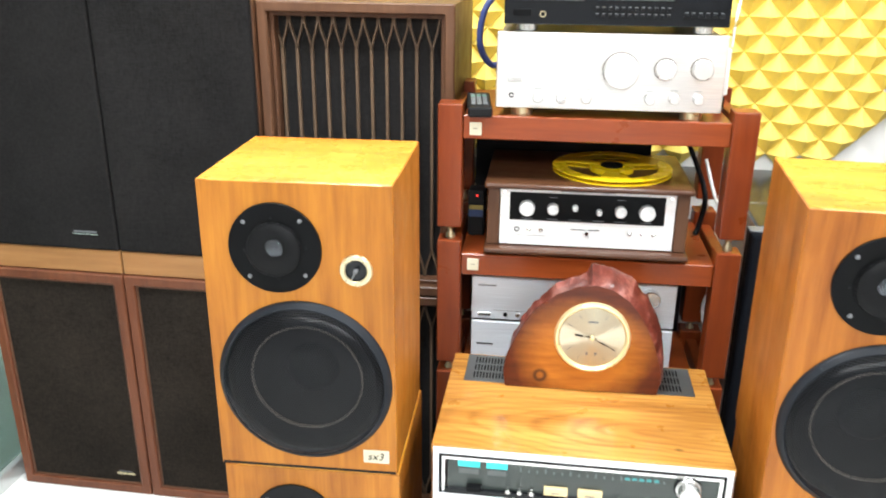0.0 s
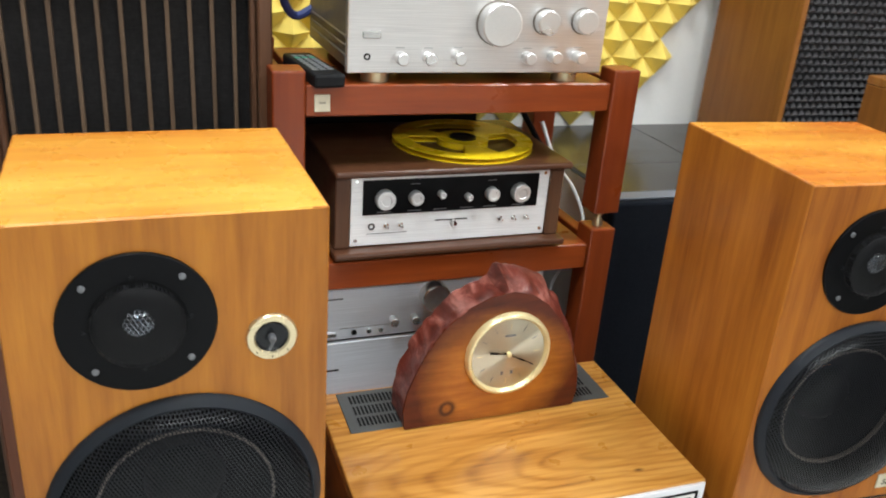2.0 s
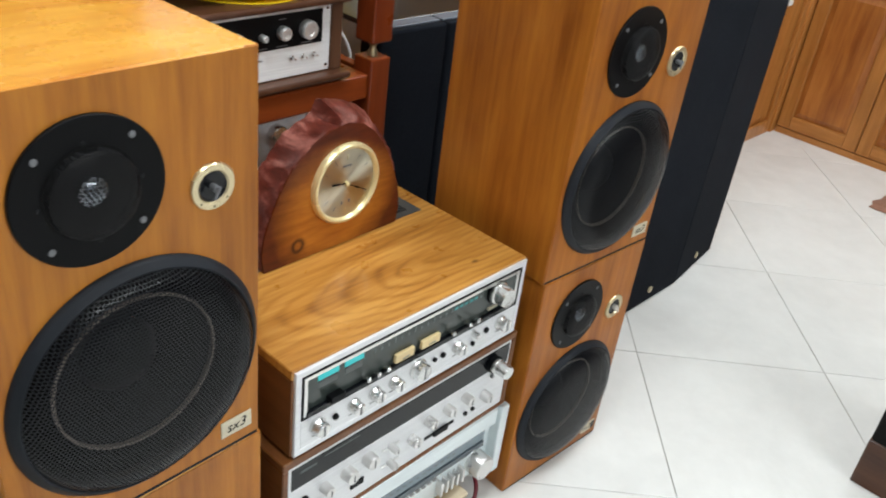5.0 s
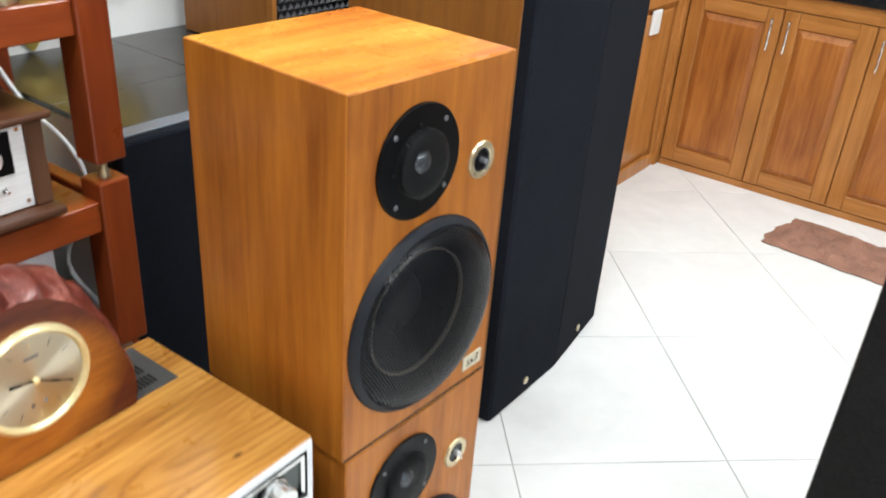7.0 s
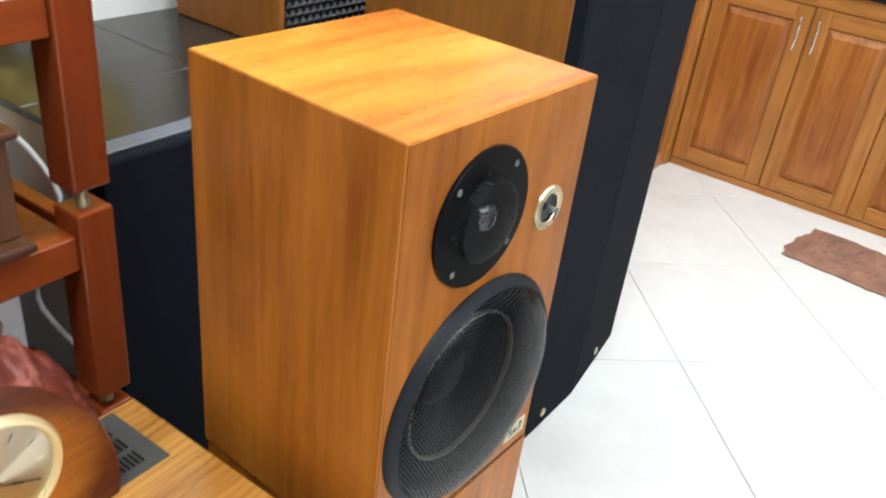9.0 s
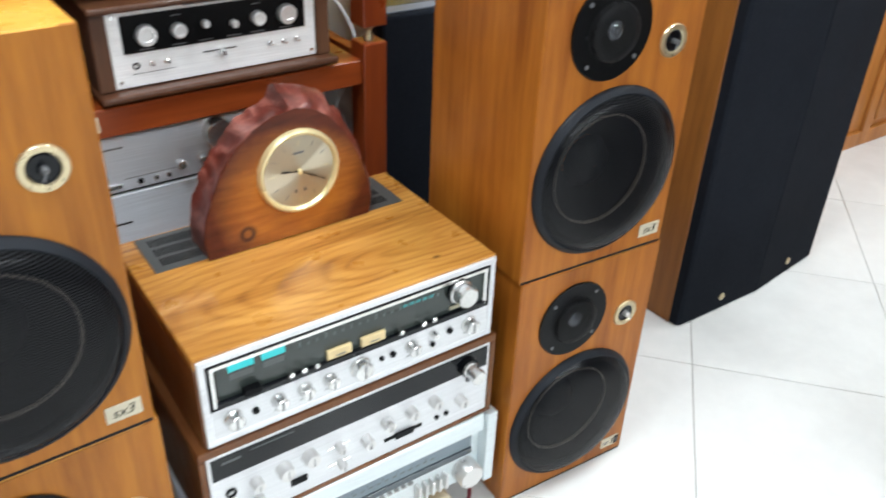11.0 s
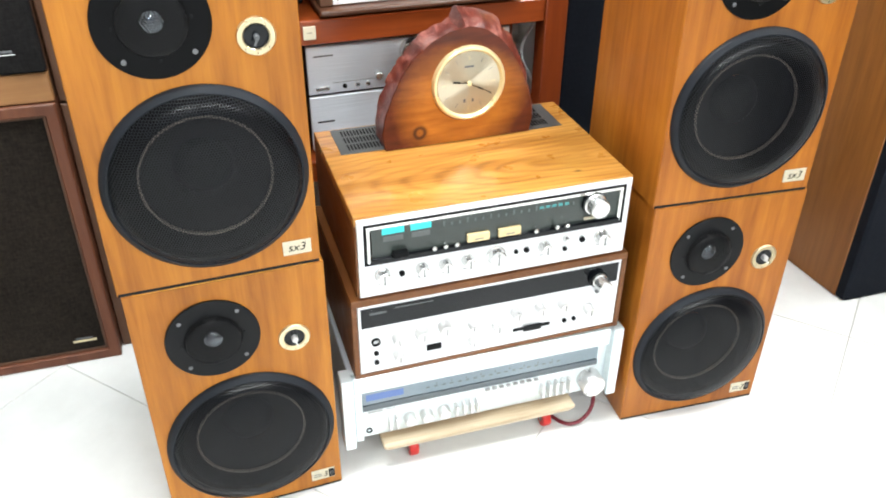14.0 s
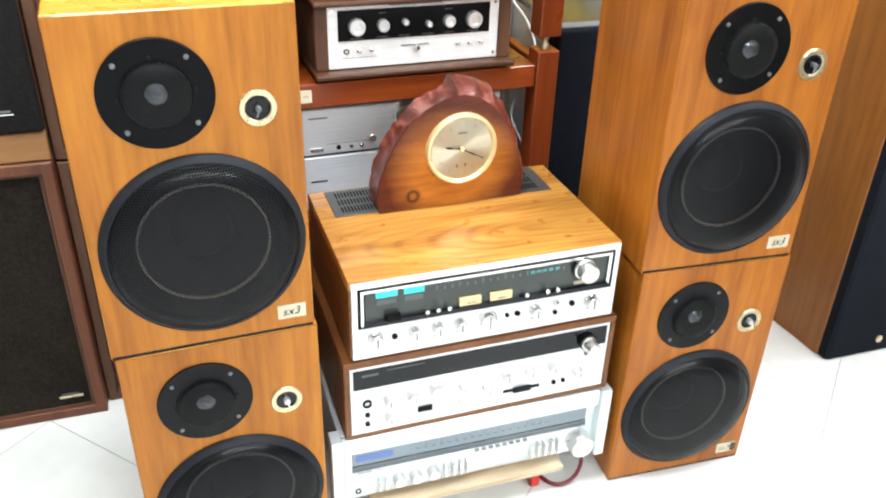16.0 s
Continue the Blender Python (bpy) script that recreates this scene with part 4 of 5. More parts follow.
def disc_player():
    cd = thing("disc_player", on_rack(0.0205, 1.650, 1.2257), "black compact disc player resting on the silver amplifier", "disc player")
    part("case", box(-0.208, 0.208, 0.012, 0.29, 0.016, 0.108, 0.002), MATTEBLACK, cd)
    part("face_plate", box(-0.209, 0.209, 0.0, 0.0115, 0.014, 0.110, 0.002), BLACKGLOSS, cd)
    part("tray", box(-0.195, -0.055, -0.003, 0.0005, 0.062, 0.092, 0.001), BLACK, cd)
    part("display_window", box(-0.035, 0.105, -0.0015, 0.0005, 0.060, 0.095), DIALGLASS, cd, "dark display window")
    bars([(-0.19, -0.06, 0.0585, 0.0595), (0.12, 0.195, 0.0650, 0.0665), (0.12, 0.195, 0.071, 0.0725)], -0.0001, cd, SCREW)
    for row, z in enumerate((0.044, 0.032)):
        for i in range(12):
            x = -0.035 + i * 0.012
            part("key", box(x - 0.003, x + 0.003, -0.0025, 0.0005, z - 0.0022, z + 0.0022, 0.0005), PLATEGREY, cd)
        bars([(-0.038 + i * 0.012, -0.032 + i * 0.012, z + 0.0032, z + 0.0044) for i in range(12)], -0.0001, cd, SCREW)
    for i in range(6):
        part("key", box(0.124 + i * 0.013, 0.133 + i * 0.013, -0.003, 0.0005, 0.030, 0.036, 0.0005), PLATEGREY, cd)
    bars([(0.125 + i * 0.013, 0.132 + i * 0.013, 0.039, 0.0405) for i in range(6)], -0.0001, cd, SCREW)
    part("power_button", box(-0.192, -0.158, -0.003, 0.0005, 0.030, 0.042, 0.001), BLACK, cd)
    part("jack", lathe([(0.0062, 0.0), (0.0062, 0.0025), (0.0042, 0.0025), (0.0042, -0.003)], 20, (-0.136, 0.0, 0.033), cap=False), GOLD, cd, "gold headphone socket")
    feet(cd, (-0.165, 0.165), (0.03, 0.25), 0.021, 0.0145, KNOB)


disc_player()


def preamplifier():
    pa = thing("preamplifier", on_rack(-0.007, 1.660, 0.7685), "vintage amplifier, white-and-black face in a walnut case", "amplifier")
    w = 0.2045
    part("case_top", box(-w - 0.005, w + 0.005, -0.020, 0.27, 0.146, 0.158, 0.004, seg=2), WALNUT_X, pa)
    part("case_bottom", box(-w - 0.005, w + 0.005, -0.024, 0.27, 0.006, 0.018, 0.004, seg=2), WALNUT_X, pa)
    for s in (-1, 1):
        part("case_side", box(s * w if s < 0 else w - 0.0255, -w + 0.0255 if s < 0 else w, 0.0, 0.27, 0.0185, 0.1455, 0.002), WALNUT_Z, pa)
    part("back", box(-w + 0.0185, w - 0.0185, 0.25, 0.265, 0.0185, 0.1455), BLACK, pa)
    part("face_plate", box(-w + 0.0265, w - 0.0265, 0.004, 0.012, 0.020, 0.1445, 0.001), PALESILVER, pa, "silver face plate")
    part("black_panel", box(-0.158, 0.157, 0.0018, 0.0045, 0.075, 0.1345), BLACK, pa)
    for x, z, r in ((-0.122, 0.103, 0.0165), (-0.069, 0.103, 0.012), (-0.024, 0.107, 0.0062), (0.025, 0.100, 0.0062), (0.068, 0.103, 0.012), (0.121, 0.103, 0.0165)):
        part("knob", lathe([(r, 0), (r, 0.012), (r - 0.0015, 0.0145), (r * 0.55, 0.0145), (r * 0.5, 0.0135)], 32, (x, 0.0018, z)), SPUN, pa, "", True)
    part("jack", lathe([(0.0058, 0), (0.0058, 0.0015), (0.0036, 0.0015), (0.0036, -0.002)], 18, (-0.142, 0.004, 0.054), cap=False), BLACK, pa)
    for x in (-0.117, -0.092, 0.090, 0.115, 0.139):
        part("toggle", lathe([(0.0042, 0), (0.0042, 0.003), (0.002, 0.004), (0.0017, 0.013)], 12, (x, 0.004, 0.055)), CHROME, pa, "", True)
    sl = part("slide_switch", box(-0.030, 0.028, 0.0030, 0.0045, 0.0575, 0.0592), BLACK, pa)
    part("lever", lathe([(0.0052, 0), (0.0046, 0.010), (0.003, 0.014)], 14, (0.002, 0.004, 0.0545)), CHROME, sl, "", True)
    for x in (-0.169, 0.169):
        for z in (0.0305, 0.134):
            part("screw", lathe([(0.0034, 0), (0.003, 0.0015)], 12, (x, 0.004, z)), CHROME, pa)
    bars([(-0.055, 0.055, 0.1385, 0.1415), (-0.15, -0.08, 0.0405, 0.0415)], 0.0039, pa, SCREW)
    bars([(x - 0.012, x + 0.012, 0.0785, 0.0800) for x in (-0.122, -0.069, -0.024, 0.025, 0.068, 0.121)] + [(x - 0.008, x + 0.008, 0.1255, 0.1268) for x in (-0.069, 0.068)], 0.0017, pa, SCREW)
    feet(pa, (-0.17, 0.17), (0.03, 0.23), 0.012, 0.006, BLACK)


preamplifier()


def tape_reel():
    re = thing("tape_reel", on_rack(0.046, 1.775, 0.9270, 12) @ Matrix.Diagonal((1, 1, 0.6, 1)), "empty bright yellow plastic tape reel lying on walnut case", "tape reel")
    R = 0.126

    def flange(z):
        """A ring, a hub plate and three broad spokes, with slots between them."""
        bm = bmesh.new()
        n, rows = 120, []
        for i in range(n):
            a = 2 * math.pi * i / n
            rows.append([(r, a) for r in (0.024, 0.047, 0.098, R)])
        ring = [[(bm.verts.new((r * math.cos(a), r * math.sin(a), z)), bm.verts.new((r * math.cos(a), r * math.sin(a), z + 0.0026))) for r, a in row] for row in rows]
        for i in range(n):
            j = (i + 1) % n
            spoke = (i % 40) < 12
            for k in range(3):
                if k == 1 and not spoke:
                    continue
                (a0, a1), (b0, b1) = ring[i][k], ring[i][k + 1]
                (c0, c1), (d0, d1) = ring[j][k], ring[j][k + 1]
                bm.faces.new((a1, c1, d1, b1))
                bm.faces.new((a0, b0, d0, c0))
        edges = [e for e in bm.edges if len(e.link_faces) == 1]
        seen = {}
        for row in ring:
            for lo, hi in row:
                seen[lo] = hi
        for e in edges:
            p, q = e.verts
            if p in seen and q in seen:
                bm.faces.new((p, q, seen[q], seen[p]))
        bmesh.ops.recalc_face_normals(bm, faces=bm.faces[:])
        return bm

    part("lower_flange", flange(0.0), YELLOW, re)
    part("upper_flange", flange(0.0145), YELLOW, re)
    part("hub", lathe([(0.046, 0.0027), (0.046, 0.0144)], 40, axis="z"), YELLOW, re, "", True)
    part("hub_cap", lathe([(0.024, 0.0172), (0.024, 0.0215), (0.019, 0.0215), (0.019, 0.017)], 32, axis="z"), BLACK, re, "black hub ring")


tape_reel()

ch = thing("battery_charger", on_rack(-0.243, 1.765, 0.7665), "small black plug-in charger with yellow and blue label, red light lit", "charger")
part("body", box(-0.018, 0.018, 0, 0.05, 0, 0.105, 0.004, seg=2), MATTEBLACK, ch)
part("yellow_label", box(-0.016, 0.016, -0.001, 0.0005, 0.062, 0.072), painted("label_yellow", (0.22, 0.16, 0.03), 0.5), ch)
part("blue_label", box(-0.016, 0.016, -0.001, 0.0005, 0.045, 0.0615), painted("label_blue", (0.015, 0.035, 0.10), 0.5), ch)
part("light", lathe([(0.0022, 0), (0.0018, 0.0015)], 10, (0.002, 0.0, 0.094)), REDLED, ch, "red indicator light")


def low_amplifier(z0, h, upper):
    am = thing("amplifier", on_rack(-0.023, 1.685, z0), "silver amplifier with large volume knob, stacked on its power unit" if upper else "plain silver power amplifier on the lower shelf", "amplifier", "silver separates")
    part("case", box(-0.214, 0.214, 0.01, 0.27, 0.008, h - 0.002, 0.002), MATTEBLACK, am)
    part("face_plate", box(-0.219, 0.219, 0.0, 0.0095, 0.006, h, 0.0015), STEEL, am, "cool silver face plate")
    if upper:
        for x, z, r, l in ((0.000, 0.080, 0.0265, 0.024), (0.165, 0.078, 0.0195, 0.018), (0.090, 0.082, 0.017, 0.018)):
            part("knob", disc(x, z, r, 0.0, -l, 0.002, 36), KNOB, am, "", True)
        for x in (-0.073, -0.033):
            part("small_knob", disc(x, 0.036, 0.0082, 0.0, -0.016, 0.0012, 20), KNOB, am, "", True)
        for x in (-0.144, -0.117, -0.095):
            part("push_button", disc(x, 0.019, 0.0048, 0.0, -0.004, 0.0006, 16), BLACK if x < -0.13 else KNOB, am, "", True)
        part("power_button", box(-0.204, -0.176, -0.004, 0.0005, 0.014, 0.022, 0.001), KNOB, am)
        bars([(-0.17, -0.08, 0.0275, 0.0285), (-0.205, -0.165, 0.085, 0.088)], -0.0001, am, SCREW)
    else:
        bars([(-0.206, -0.170, 0.068, 0.0715)], -0.0001, am, BLACK)
        for x in (-0.05, 0.06, 0.12):
            part("small_knob", disc(x, 0.034, 0.0085, 0.0, -0.016, 0.0012, 20), KNOB, am, "", True)
    feet(am, (-0.17, 0.17), (0.03, 0.23), 0.014, 0.008, BLACK)


low_amplifier(0.4702, 0.125, False)
low_amplifier(0.5954, 0.108, True)

rc = thing("remote_control", on_rack(-0.238, 1.718, 1.0610, 6), "slim black remote control lying on the rack shelf", "remote control")
part("body", box(-0.024, 0.024, -0.086, 0.086, 0, 0.020, 0.004, seg=2), MATTEBLACK, rc)
KEYGREY, KEYGREEN = painted("grey_keys", (0.16, 0.17, 0.18), 0.5), painted("green_keys", (0.05, 0.26, 0.17), 0.5)
for j in range(8):
    for i in range(3):
        part("key", box(-0.0165 + i * 0.012, -0.0075 + i * 0.012, -0.052 + j * 0.015, -0.0445 + j * 0.015, 0.0195, 0.0212, 0.0006), KEYGREEN if j == 6 else KEYGREY, rc)


def cable(name, pts, r, material, label):
    return tagged(part(name, tube(pts, r), material, None, "", True), label, "cable")


cable("audio_cable", [(-0.190, 1.94, 1.14), (-0.235, 1.93, 1.12), (-0.262, 1.90, 1.17), (-0.250, 1.90, 1.25), (-0.205, 1.93, 1.29), (-0.15, 1.95, 1.295)], 0.0075, BLUECABLE, "thick blue braided audio cable looped behind the amplifier")
cable("power_cable", [(0.255, 1.90, 0.93), (0.275, 1.86, 0.86), (0.292, 1.80, 0.82), (0.300, 1.76, 0.765), (0.285, 1.76, 0.70), (0.27, 1.80, 0.6), (0.30, 1.74, 0.50), (0.30, 1.72, 0.40), (0.33, 1.70, 0.004)], 0.0038, WHITEPLASTIC, "white power cable hanging down beside the rack")
cable("power_cable", [(0.20, 1.95, 0.99), (0.23, 1.92, 0.93), (0.255, 1.86, 0.86), (0.25, 1.85, 0.80), (0.24, 1.84, 0.771)], 0.006, BLACK, "black power cable drooping behind the walnut amplifier")
pl = thing("plug_adapter", on_rack(0.257, 1.80, 1.0610), "white plug adapter standing beside the silver amplifier", "plug")
part("body", box(-0.011, 0.011, -0.016, 0.016, 0.03, 0.125, 0.004, seg=2), WHITEPLASTIC, pl)
part("plug", box(-0.008, 0.008, -0.012, 0.012, 0.0, 0.0295, 0.003), BLACK, pl)
cable("power_cable", [(0.262, 1.80, 1.188), (0.266, 1.81, 1.24), (0.285, 1.86, 1.36), (0.29, 1.95, 1.50), (0.27, 2.2, 1.62)], 0.003, WHITEPLASTIC, "thin white cable rising from the plug adapter")

# ---- receivers on the dolly ----
def slots(x0, x1, y0, y1, rows, z, parent):
    """Rows of short slots in the vent plate."""
    long = (y1 - y0) / rows - 0.008
    one = None
    for r in range(rows):
        for i in range(int((x1 - x0) / 0.0062)):
            if one is None:
                one = part("vent_slot", box(0, 0.0034, 0, long, 0, 0.0004), CAP, parent)
                one.matrix_local = pose(x0, y0 + 0.004, z)
            else:
                share(one, x0 + i * 0.0062, y0 + (y1 - y0) * r / rows + 0.004, z)


def big_receiver():
    rv = thing("receiver", pose(-0.0010, 1.205, 0.4245, 0, 0, 1.1), "vintage silver-faced receiver in figured walnut case, dial lit teal", "receiver", "stack of receivers")
    h = 0.160
    part("top_panel", box(-0.252, 0.252, 0.001, 0.340, h - 0.016, h, 0.0015), RECEIVER_WOOD, rv, "glossy figured walnut top")
    for s in (-1, 1):
        part("side_panel", box(-0.252 if s < 0 else 0.236, -0.236 if s < 0 else 0.252, 0.001, 0.340, 0.004, h - 0.0165, 0.0015), RECEIVER_SIDE, rv)
    part("bottom_panel", box(-0.2355, 0.2355, 0.006, 0.338, 0.003, 0.014), BLACK, rv)
    part("back_panel", box(-0.2355, 0.2355, 0.325, 0.338, 0.0145, h - 0.0165), BLACK, rv)
    vp = part("vent_plate", box(-0.222, 0.218, 0.226, 0.334, h + 0.0002, h + 0.0016, 0.0006), VENT, rv, "grey slotted vent plate")
    slots(-0.205, -0.095, 0.236, 0.326, 3, h + 0.0016, vp)
    slots(0.085, 0.200, 0.236, 0.326, 3, h + 0.0016, vp)
    part("face_plate", picture_frame(-0.2485, 0.2485, 0.005, h - 0.003, 0.0105, 0.006, -0.004, 0.001), SILVER, rv, "silver face plate")
    part("control_panel", box(-0.238, 0.238, -0.0035, 0.0055, 0.0157, 0.0675, 0.0005), SILVER, rv, "silver control strip")
    part("dial_frame", picture_frame(-0.2375, 0.2375, 0.068, h - 0.0138, 0.0032, 0.0055, -0.0052, 0.001), BLACK, rv, "black dial frame")
    part("dial_trim", picture_frame(-0.2340, 0.2340, 0.0714, h - 0.0172, 0.0068, 0.0055, -0.0042, 0.001), CHROME, rv, "chrome dial trim")
    dg = part("dial_glass", box(-0.2238, 0.2268, 0.0020, 0.0050, 0.0782, h - 0.0245), DIALGLASS, rv, "dark tuning dial")
    for x0, x1 in ((-0.206, -0.168), (-0.157, -0.121)):
        part("meter", box(x0, x1, 0.0010, 0.0019, 0.121, 0.134), TEAL, dg, "teal-lit meter")
        bars([(x0 + 0.002, x1 - 0.002, 0.107, 0.117)], 0.0019, dg, PRINTGREY)
    lips = [(-0.100 + i * 0.014, -0.097 + i * 0.014, 0.119, 0.128 if i % 3 == 0 else 0.1245) for i in range(18)]
    bars(lips, 0.0019, dg, DIALBAR)
    bars([(0.075 + i * 0.012, 0.083 + i * 0.012, 0.121, 0.126) for i in range(5)], 0.0018, dg, painted("teal_print", (0.05, 0.30, 0.30), 0.5))
    part("shelf", box(-0.2285, 0.2315, -0.0062, 0.0018, 0.0700, 0.0790, 0.0008), BLACKGLOSS, rv, "black ledge under the dial")
    part("power_button", box(-0.190, -0.164, -0.012, 0.0015, 0.0785, 0.0885, 0.001), BLACK, rv)
    for x in (-0.119, -0.099, -0.079, 0.066, 0.106, 0.126):
        part("switch", lathe([(0.0040, 0), (0.0050, 0.006), (0.0042, 0.014), (0.002, 0.016)], 14, (x, 0.0015, 0.086)), CHROME, rv, "", True)
    for x0, x1 in ((-0.058, -0.018), (-0.001, 0.040)):
        m = part("amber_window", box(x0, x1, -0.0050, 0.0015, 0.0810, 0.0965, 0.0006), AMBER, rv, "small lit window")
        bars([((x0 + x1) / 2 - 0.008, (x0 + x1) / 2 + 0.008, 0.0865, 0.0885)], -0.0071, m, SCREW)
    tk = part("tuning_knob", lathe([(0.0205, 0), (0.0205, 0.010), (0.0180, 0.012), (0.0175, 0.030), (0.0160, 0.032), (0.010, 0.0315)], 40, (0.178, 0.0015, 0.118)), KNOB, rv, "large aluminium tuning knob", True)
    part("knob_base", lathe([(0.0225, 0), (0.0225, 0.006), (0.0206, 0.006)], 36, (0.178, 0.0018, 0.118)), BLACKGLOSS, tk)
    part("name_bar", box(0.163, 0.186, -0.001, 0.0018, 0.0840, 0.0895), IVORY, rv)
    z = 0.0465
    for x, r in ((-0.209, 0.0125), (-0.140, 0.0105), (-0.098, 0.0105), (-0.057, 0.0105), (-0.005, 0.0160), (0.087, 0.0105), (0.199, 0.0125)):
        k = part("knob", lathe([(r * 1.12, 0), (r * 1.12, 0.004), (r, 0.006), (r * 0.95, 0.017), (r * 0.8, 0.0185)], 28, (x, -0.0035, z)), KNOB, rv, "", True)
        part("pointer", box(x - 0.0011, x + 0.0011, -0.0232, -0.0215, z - r * 0.75, z + r * 0.75, 0.0003), SCREW, k)
    part("knob", lathe([(0.0062, 0), (0.0052, 0.014)], 18, (0.128, -0.0035, 0.055)), KNOB, rv, "", True)
    for x, zz, r in ((-0.175, 0.043, 0.0052), (0.033, 0.0455, 0.0040), (0.053, 0.0455, 0.0052), (0.128, 0.0335, 0.0044), (0.161, 0.0470, 0.0055)):
        part("push_button", lathe([(r, 0), (r, 0.004), (r * 0.6, 0.005)], 16, (x, -0.0035, zz)), BLACK, rv, "", True)
    bars([(x - 0.008, x + 0.008, 0.0275, 0.0288) for x in (-0.209, -0.140, -0.098, -0.057, -0.005, 0.087, 0.199)], -0.0036, rv, PRINTGREY)
    feet(rv, (-0.20, 0.20), (0.03, 0.30), 0.014, 0.003, BLACK)


PRINTGREY = painted("faint_print", (0.10, 0.11, 0.11), 0.5)
big_receiver()


def middle_receiver():
    rv = thing("receiver", pose(0.000, 1.204, 0.2485, 0, 0, 1.0), "vintage receiver with blank black dial and silver controls, walnut cased", "receiver", "stack of receivers")
    h = 0.174
    part("top_panel", box(-0.267, 0.262, -0.002, 0.34, h - 0.014, h, 0.0015), RECEIVER_SIDE, rv)
    part("bottom_panel", box(-0.267, 0.262, -0.002, 0.34, 0.0, 0.008, 0.0015), RECEIVER_SIDE, rv)
    for x0, x1 in ((-0.267, -0.2565), (0.2515, 0.262)):
        part("side_panel", box(x0, x1, -0.002, 0.34, 0.0085, h - 0.0145, 0.0015), RECEIVER_SIDE, rv)
    part("face_plate", box(-0.2560, 0.2510, 0.000, 0.008, 0.009, h - 0.0150, 0.001), SILVER, rv, "silver face plate")
    part("dial_glass", box(-0.2505, 0.2455, -0.0015, 0.0008, 0.112, 0.154, 0.0005), BLACKGLOSS, rv, "unlit black dial")
    bars([(-0.235, -0.205, 0.140, 0.144), (-0.19, -0.12, 0.146, 0.148)], -0.0015, rv, PRINTGREY)
    tk = part("tuning_knob", lathe([(0.0150, 0), (0.0150, 0.012), (0.0135, 0.014), (0.0130, 0.036), (0.0115, 0.038)], 32, (0.203, -0.0015, 0.127)), KNOB, rv, "aluminium tuning knob", True)
    part("knob_base", lathe([(0.0172, 0), (0.0172, 0.008), (0.0152, 0.008)], 32, (0.203, -0.0014, 0.127)), BLACK, tk)
    for x, z, r in ((-0.187, 0.080, 0.0095), (-0.186, 0.041, 0.0095), (-0.141, 0.080, 0.0130), (-0.098, 0.084, 0.0130), (-0.047, 0.078, 0.0070), (-0.046, 0.041, 0.0070), (0.003, 0.064, 0.0100), (0.041, 0.083, 0.0100), (0.088, 0.084, 0.0100), (0.135, 0.084, 0.0100), (0.190, 0.060, 0.0100)):
        k = part("knob", lathe([(r, 0), (r, 0.012), (r * 0.9, 0.0185), (r * 0.7, 0.0195)], 28, (x, 0.0, z)), WHITEKNOB, rv, "", True)
        part("pointer", box(x - 0.0008, x + 0.0008, -0.0206, -0.0192, z - r * 0.6, z + r * 0.6, 0.0002), SCREW, k)
        if r == 0.0070:
            part("lever", box(x - 0.020, x + 0.020, -0.0030, 0.0005, z - 0.0016, z + 0.0016, 0.0004), CHROME, k)
    part("jack", lathe([(0.0085, 0), (0.0085, 0.003), (0.0052, 0.003), (0.0052, -0.004)], 24, (-0.226, 0.0, 0.078), cap=False), BLACK, rv, "headphone socket")
    for z in (0.0525, 0.0315):
        part("push_button", disc(-0.226, z, 0.0046, 0.0, -0.004, 0.0006, 16), BLACK, rv, "", True)
    part("black_plate", box(-0.1315, -0.1035, -0.003, 0.0005, 0.0345, 0.0475, 0.001), BLACK, rv)
    sl = part("slider_slot", box(0.038, 0.113, -0.001, 0.0005, 0.0370, 0.0440), BLACK, rv)
    part("slider", box(0.058, 0.094, -0.006, -0.0008, 0.0355, 0.0475, 0.001), MATTEBLACK, sl)
    for x in (0.143, 0.163):
        part("push_button", disc(x, 0.041, 0.0044, 0.0, -0.004, 0.0006, 16), BLACK, rv, "", True)
    part("push_button", disc(0.206, 0.096, 0.0040, 0.0, -0.004, 0.0006, 16), SCREW, rv, "", True)
    feet(rv, (-0.20, 0.20), (0.05, 0.30), 0.014, 0.0120, BLACK, -0.0120)


middle_receiver()


